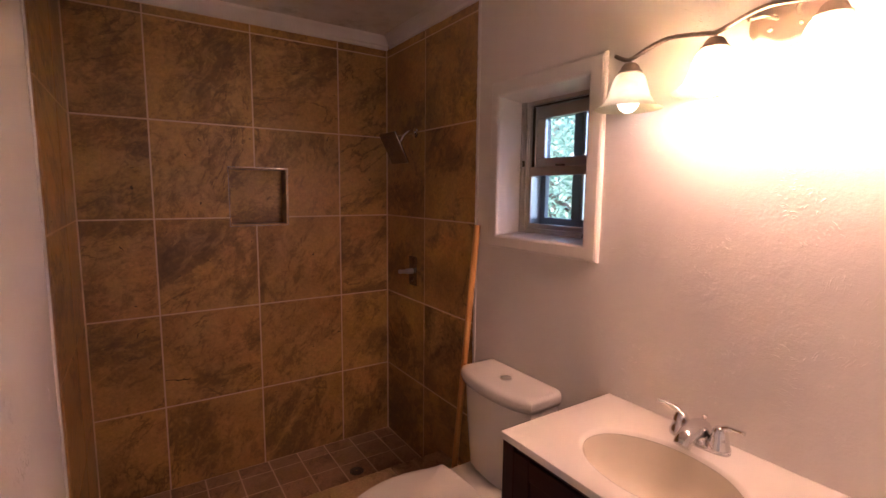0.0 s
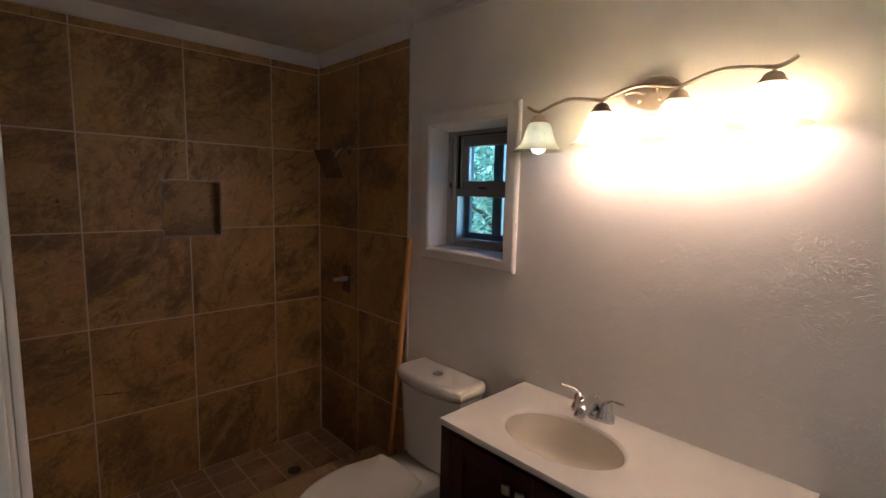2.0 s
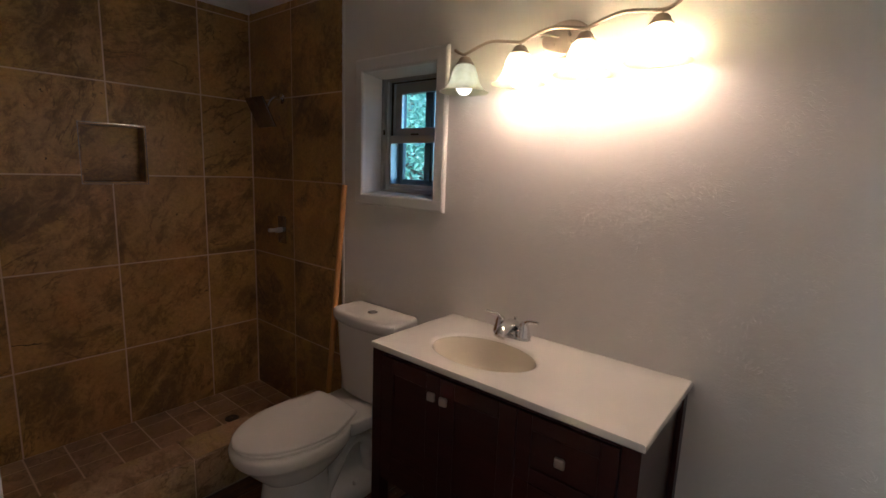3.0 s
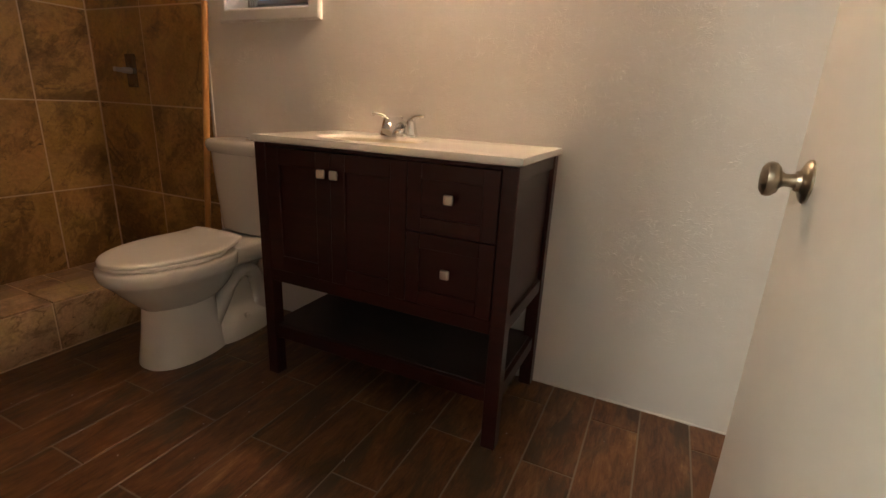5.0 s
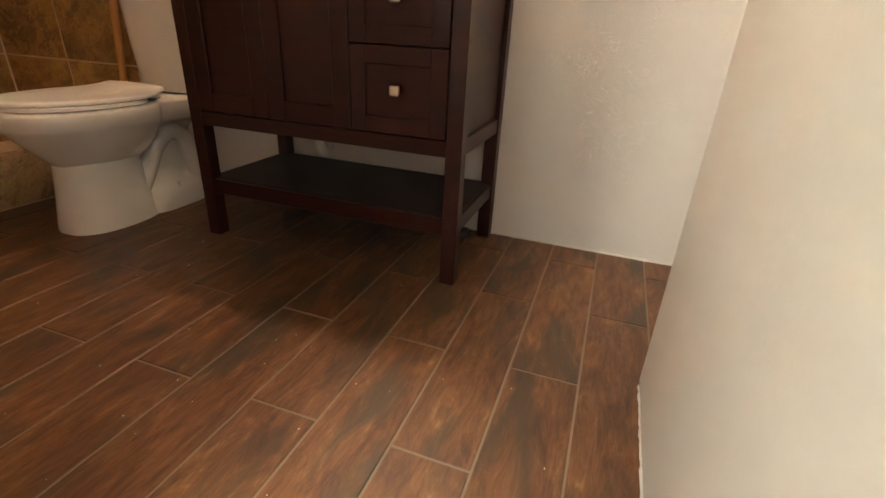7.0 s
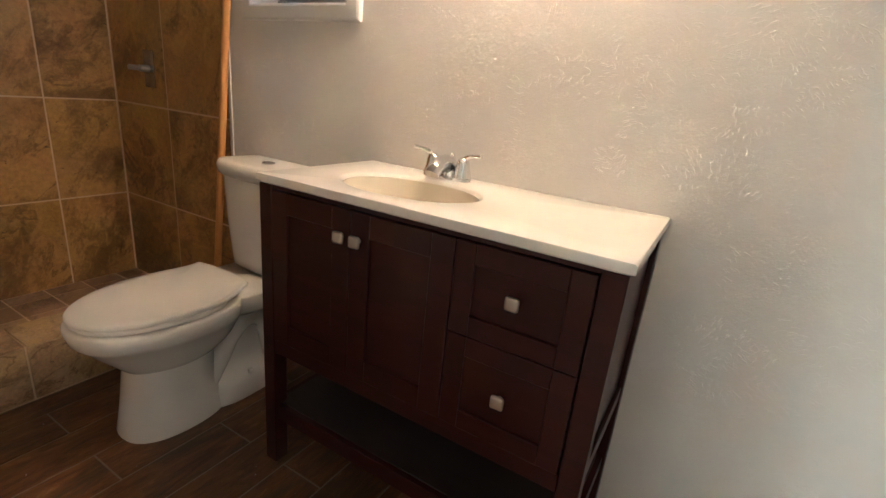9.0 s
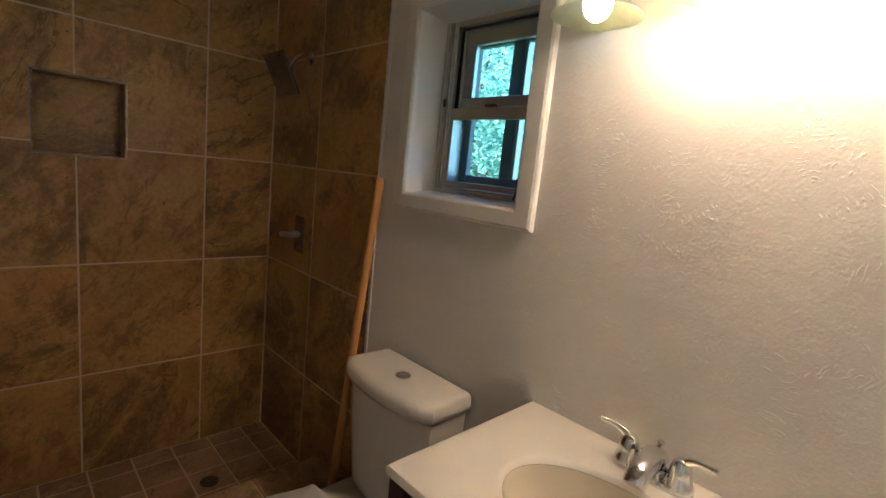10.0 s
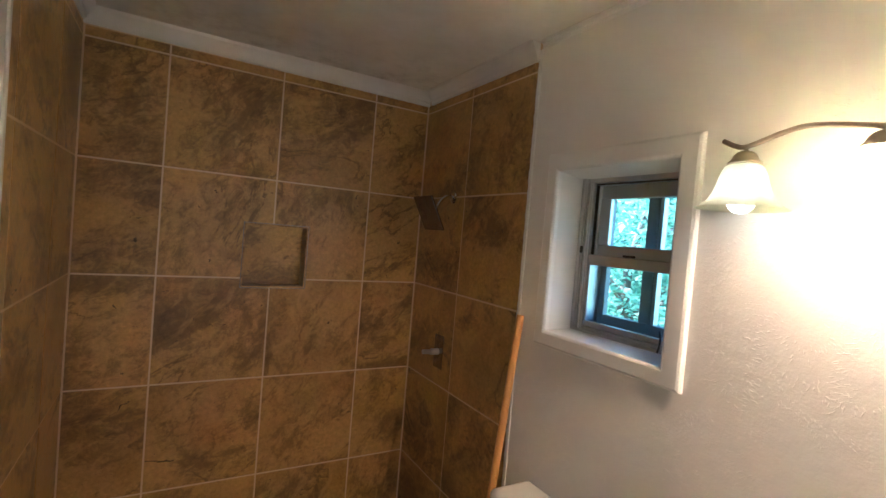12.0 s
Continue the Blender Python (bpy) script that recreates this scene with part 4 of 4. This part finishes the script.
def lid_mesh(o):
    """The lid's outline, shrunk towards its middle from ring to ring."""
    def ring(z, g):
        pts = []
        for i in range(49):
            a = math.pi * (0.5 + i / 48)
            pts.append((-0.48 + math.cos(a) * 0.280, math.sin(a) * 0.183, z))
        back = [(-0.44, 0.1825), (-0.40, 0.174), (-0.355, 0.157), (-0.322, 0.143), (-0.300, 0.138), (-0.292, 0.130), (-0.284, 0.06)]
        pts += [(x, -y, z) for x, y in back] + [(x, y, z) for x, y in back[::-1]]
        return [(-0.48 + (x + 0.48) * (1 - g) + o, y * (1 - g), h + (0.017 * ((x + 0.43) / 0.14) ** 2 if x > -0.43 else 0.0)) for x, y, h in pts]
    bm = bmesh.new()
    loft(bm, [ring(z + LIFT, g) for z, g in ((0.4205, 0.02), (0.4225, 0.0), (0.4285, 0.0), (0.4325, 0.012), (0.4345, 0.035), (0.4355, 0.15), (0.436, 0.5))])
    return bm


LIFT = 0.0092

toilet()


# ---- lamp ----
def light_fixture():
    f = thing("wall_light", (0, -2.03, 1.927), "brushed nickel wavy bar wall light with four bell glass shades, lit", "wall light")
    oy, oz, X = -2.03, 1.927, -0.088
    LY, LZ = [-1.682, -1.910, -2.136, -2.352], [1.900, 1.910, 1.920, 1.934]
    bm = bmesh.new()
    loft(bm, [[(-x, 0.086 * k * math.cos(a), 0.058 * k * math.sin(a) - 0.006) for a in (2 * math.pi * i / 48 for i in range(48))] for x, k in ((0.0005, 1.0), (0.006, 1.0), (0.014, 0.95), (0.018, 0.86), (0.019, 0.70), (0.020, 0.25))])
    part("back_plate", bm, PLATE, f, "oval nickel wall plate", smooth=50)
    for s in (-1, 1):
        part("cap_nut", lathe([(0.0055, 0.0), (0.0055, 0.004), (0.004, 0.007), (0.001, 0.008)], 14), PLATE, f, at=(-0.019, 0.004 + 0.030 * s, -0.022), rot=(0, -90, 0), smooth=50)
    pts = [(X, -1.632, 1.918)]
    for y, z in zip(LY, LZ):
        pts += [(X, y + 0.022, z + 0.003), (X, y - 0.004, z)]
        if y > -2.3:
            pts += [(X, y - 0.070, z + 0.020), (X, y - 0.120, z + 0.0265)]
    pts += [(X, -2.378, 1.940), (X, -2.397, 1.953)]
    part("bar", tube([(a, b - oy, c - oz) for a, b, c in smooth_line(pts, 6)], 0.0055, 12), BRONZE, f, "wavy dark nickel bar", smooth=60)
    for s in (-1, 1):
        part("strut", tube([(-0.012, 0.02 * s, 0.0), (-0.060, 0.035 * s, 0.0), (X, 0.050 * s, -0.005 - 0.004 * s)], 0.005, 8), NICKEL, f)
    for i, (y, z) in enumerate(zip(LY, LZ)):
        h = new("lamp_holder")
        h.parent, h.matrix_basis, h["label"] = f, pose(X, y - oy, z - oz), "nickel cup with a bell glass shade"
        part("cup", lathe([(0.0042, 0.0), (0.0042, -0.010), (0.009, -0.0105), (0.016, -0.013), (0.022, -0.019), (0.026, -0.028), (0.028, -0.031), (0.032, -0.034), (0.033, -0.038), (0.031, -0.040), (0.026, -0.040)], 28), BRONZE, h, smooth=50)
        outer = [(0.028, -0.039), (0.037, -0.045), (0.044, -0.060), (0.049, -0.080), (0.056, -0.101), (0.067, -0.119), (0.081, -0.131), (0.090, -0.135)]
        inner = [(r - 0.003, zz + 0.0005) for r, zz in outer[::-1]]
        part("shade", lathe(outer + inner, 40, False, False), SHADE, h, "frosted alabaster bell shade", smooth=60)
        part("bulb", lathe([(0.010, -0.068), (0.014, -0.076), (0.024, -0.088), (0.030, -0.108), (0.0285, -0.122), (0.022, -0.135), (0.012, -0.143), (0.003, -0.145)], 20), BULB_DIM if i == 0 else BULB, h, "glowing bulb", smooth=60)


light_fixture()


# ---- shower fittings ----
def shower():
    s = thing("rain_shower", (0.0, -0.335, 1.838), "square chrome rain shower head on a short arm", "shower head")
    part("flange", lathe([(0.028, 0.0), (0.028, 0.003), (0.018, 0.009), (0.010, 0.010)], 24), CHROME, s, at=(-0.0005, 0, 0), rot=(0, -90, 0))
    part("arm", tube(smooth_line([(-0.005, 0, 0), (-0.035, 0, 0.004), (-0.068, 0, -0.018), (-0.088, 0, -0.052)], 6), 0.0085, 12), CHROME, s, smooth=60)
    part("ball_joint", lathe([(0.006, -0.016), (0.013, -0.010), (0.015, 0.0), (0.013, 0.010), (0.006, 0.016)], 16), CHROME, s, at=(-0.092, 0, -0.060), rot=(0, 35, 0), smooth=60)
    part("plate", boxes((-0.085, 0.085, -0.090, 0.090, -0.010, 0.0, 0.003, 2)), SMOKED, s, "square face plate", (-0.104, 0.038, -0.080), (0, 63, 0))
    v = thing("shower_valve", (0.0, -0.315, 1.10), "square chrome shower valve with a lever", "shower valve")
    part("valve_plate", boxes((-0.005, -0.0005, -0.040, 0.040, -0.080, 0.080, 0.002, 2)), SMOKED, v, "rectangular chrome plate")
    part("valve_lever", tube([(-0.006, 0, 0), (-0.045, 0, 0), (-0.046, 0, 0), (-0.088, 0, 0.002)], [0.015, 0.015, 0.011, 0.011], 18), STEEL, v, "satin lever", smooth=50)
    d = thing("floor_drain", (-0.358, -0.347, 0.0605), "round dark metal shower drain", "drain")
    part("drain_rim", lathe([(0.036, 0.0), (0.036, 0.003), (0.030, 0.004), (0.027, 0.001)], 28, True, False), DARKMETAL, d)
    bm = lathe([(0.027, 0.0005), (0.010, 0.001), (0.008, 0.003)], 24)
    part("drain_grate", bm, DARKMETAL, d)
    part("drain_screw", lathe([(0.004, 0.003), (0.003, 0.005)], 10), CHROME, d)


shower()


def broom():
    b = thing("broom", (-0.085, -0.935, 0.0), "broom with a varnished orange wooden pole, leaning in the corner", "broom")
    part("pole", tube([(-0.056, 0.02, 0.16), (0.059, 0.016, 1.39)], 0.0138, 16), HANDLEWOOD, b, "varnished wooden pole", smooth=60)
    bm = bmesh.new()
    loft(bm, [egg(x, y, z, a, a, c, 3.0, 24) for x, y, z, a, c in ((-0.075, 0.01, 0.0, 0.030, 0.055), (-0.070, 0.01, 0.06, 0.028, 0.060), (-0.062, 0.018, 0.14, 0.022, 0.045), (-0.053, 0.02, 0.20, 0.015, 0.020))])
    part("brush", bm, BRISTLE, b, "brown straw bristles", smooth=50)
    return b


broom()

# ---- small things ----
trap = thing("drain_pipe", (-0.24, -1.937, 0.300), "white plastic drain trap under the basin", "pipe")
part("pipe", tube(smooth_line([(0.0, 0.0, 0.445), (0.0, 0.0, 0.06), (0.010, 0.0, 0.002), (0.040, 0.0, -0.018), (0.070, 0.0, 0.002), (0.082, 0.0, 0.055), (0.115, 0.0, 0.082), (0.235, 0.0, 0.085)], 6), 0.020, 16), PIPE, trap, smooth=60)
part("slip_nut", lathe([(0.028, 0), (0.030, 0.004), (0.030, 0.024), (0.026, 0.03)], 12), PIPE, trap, at=(0, 0, 0.045))
part("wall_flange", lathe([(0.036, 0.0), (0.034, 0.004), (0.024, 0.008)], 24, False, False), PIPE, trap, at=(0.2385, 0, 0.085), rot=(0, -90, 0))
plug = thing("pipe_cap", (-0.075, -2.43, 0.0), "small black rubber cap on the floor", "cap")
part("cap", lathe([(0.026, 0.0), (0.028, 0.004), (0.026, 0.022), (0.018, 0.030), (0.006, 0.033)], 20), BLACK, plug, smooth=50)

# ---- outside ----
tagged(part("ground", boxes((-60, 0 + T, -60, 60, -0.5, -0.4), (0.13, 80, -60, 60, -0.5, -0.4)), GROUND), "green and brown garden ground", kind="structure")
tagged(part("outer_wall", boxes((0.1215, 0.14, -4.0, -1.50, -0.4, 2.6), (0.1215, 0.14, -1.02, 0.3, -0.4, 2.6), (0.1215, 0.14, -1.50, -1.02, -0.4, 1.34), (0.1215, 0.14, -1.50, -1.02, 1.92, 2.6)), SIDING), "pale outer siding", kind="structure")


def leaves(count, centre, spread, size, seed):
    """Many small bent leaves in clumps."""
    rnd = random.Random(seed)
    verts, faces = [], []
    clumps = [Vector(centre) + Vector([rnd.gauss(0, s) for s in spread]) for _ in range(count // 40)]
    for i in range(count):
        c = rnd.choice(clumps) + Vector([rnd.gauss(0, 0.16) for _ in range(3)])
        s = size * rnd.uniform(0.6, 1.3)
        m = Matrix.Translation(c) @ Euler((rnd.uniform(-0.8, 0.8), rnd.uniform(-0.8, 0.8), rnd.uniform(0, 6.3))).to_matrix().to_4x4()
        k = len(verts)
        for x, y, z in ((0, 0, 0), (0.4, 0.22, 0.05), (1, 0, -0.12), (0.4, -0.22, 0.05), (0.45, 0, 0)):
            verts.append(m @ Vector((x * s, y * s, z * s)))
        faces += [(k, k + 4, k + 1), (k + 4, k + 2, k + 1), (k, k + 3, k + 4), (k + 4, k + 3, k + 2)]
    me = bpy.data.meshes.new("crown")
    me.from_pydata([tuple(v) for v in verts], [], faces)
    me.materials.append(LEAF)
    return me


def tree(x, y, height, seed, spread, size=0.11, count=9000):
    rnd = random.Random(seed)
    t = thing("tree", (x, y, -0.4), "leafy green garden tree", "tree", "trees outside the window")
    trunk = tube(smooth_line([(0, 0, 0), (0.05, 0.04, height * 0.35), (-0.03, 0.08, height * 0.7), (0.05, 0, height)], 5), [0.09 - 0.0045 * i for i in range(16)], 10)
    for k in range(7):
        a, z = rnd.uniform(0, 6.28), height * rnd.uniform(0.35, 0.9)
        tube(smooth_line([(0, 0.05, z), (math.cos(a) * 0.4, math.sin(a) * 0.4, z + 0.3), (math.cos(a) * 0.9, math.sin(a) * 0.9, z + 0.45)], 4), [0.035 - 0.003 * i for i in range(9)], 7, trunk)
    part("trunk", trunk, BARK, t, smooth=60)
    crown = new("crown", leaves(count, (0, 0, height * 0.75), (spread, spread, height * 0.28), size, seed))
    crown.parent = t


tree(2.2, 0.3, 2.4, 3, 0.6, 0.085, 7000)
tree(4.2, 2.6, 3.6, 4, 1.1, 0.09, 9000)
tree(6.0, 0.6, 4.2, 5, 1.4, 0.14)
tree(5.5, 5.5, 4.5, 6, 1.5, 0.15)
hedge = new("hedge", leaves(12000, (7.0, 5.0, 2.2), (0.9, 3.2, 1.7), 0.22, 9))
tagged(hedge, "dense green bushes behind the trees", "bushes", kind="stuff")
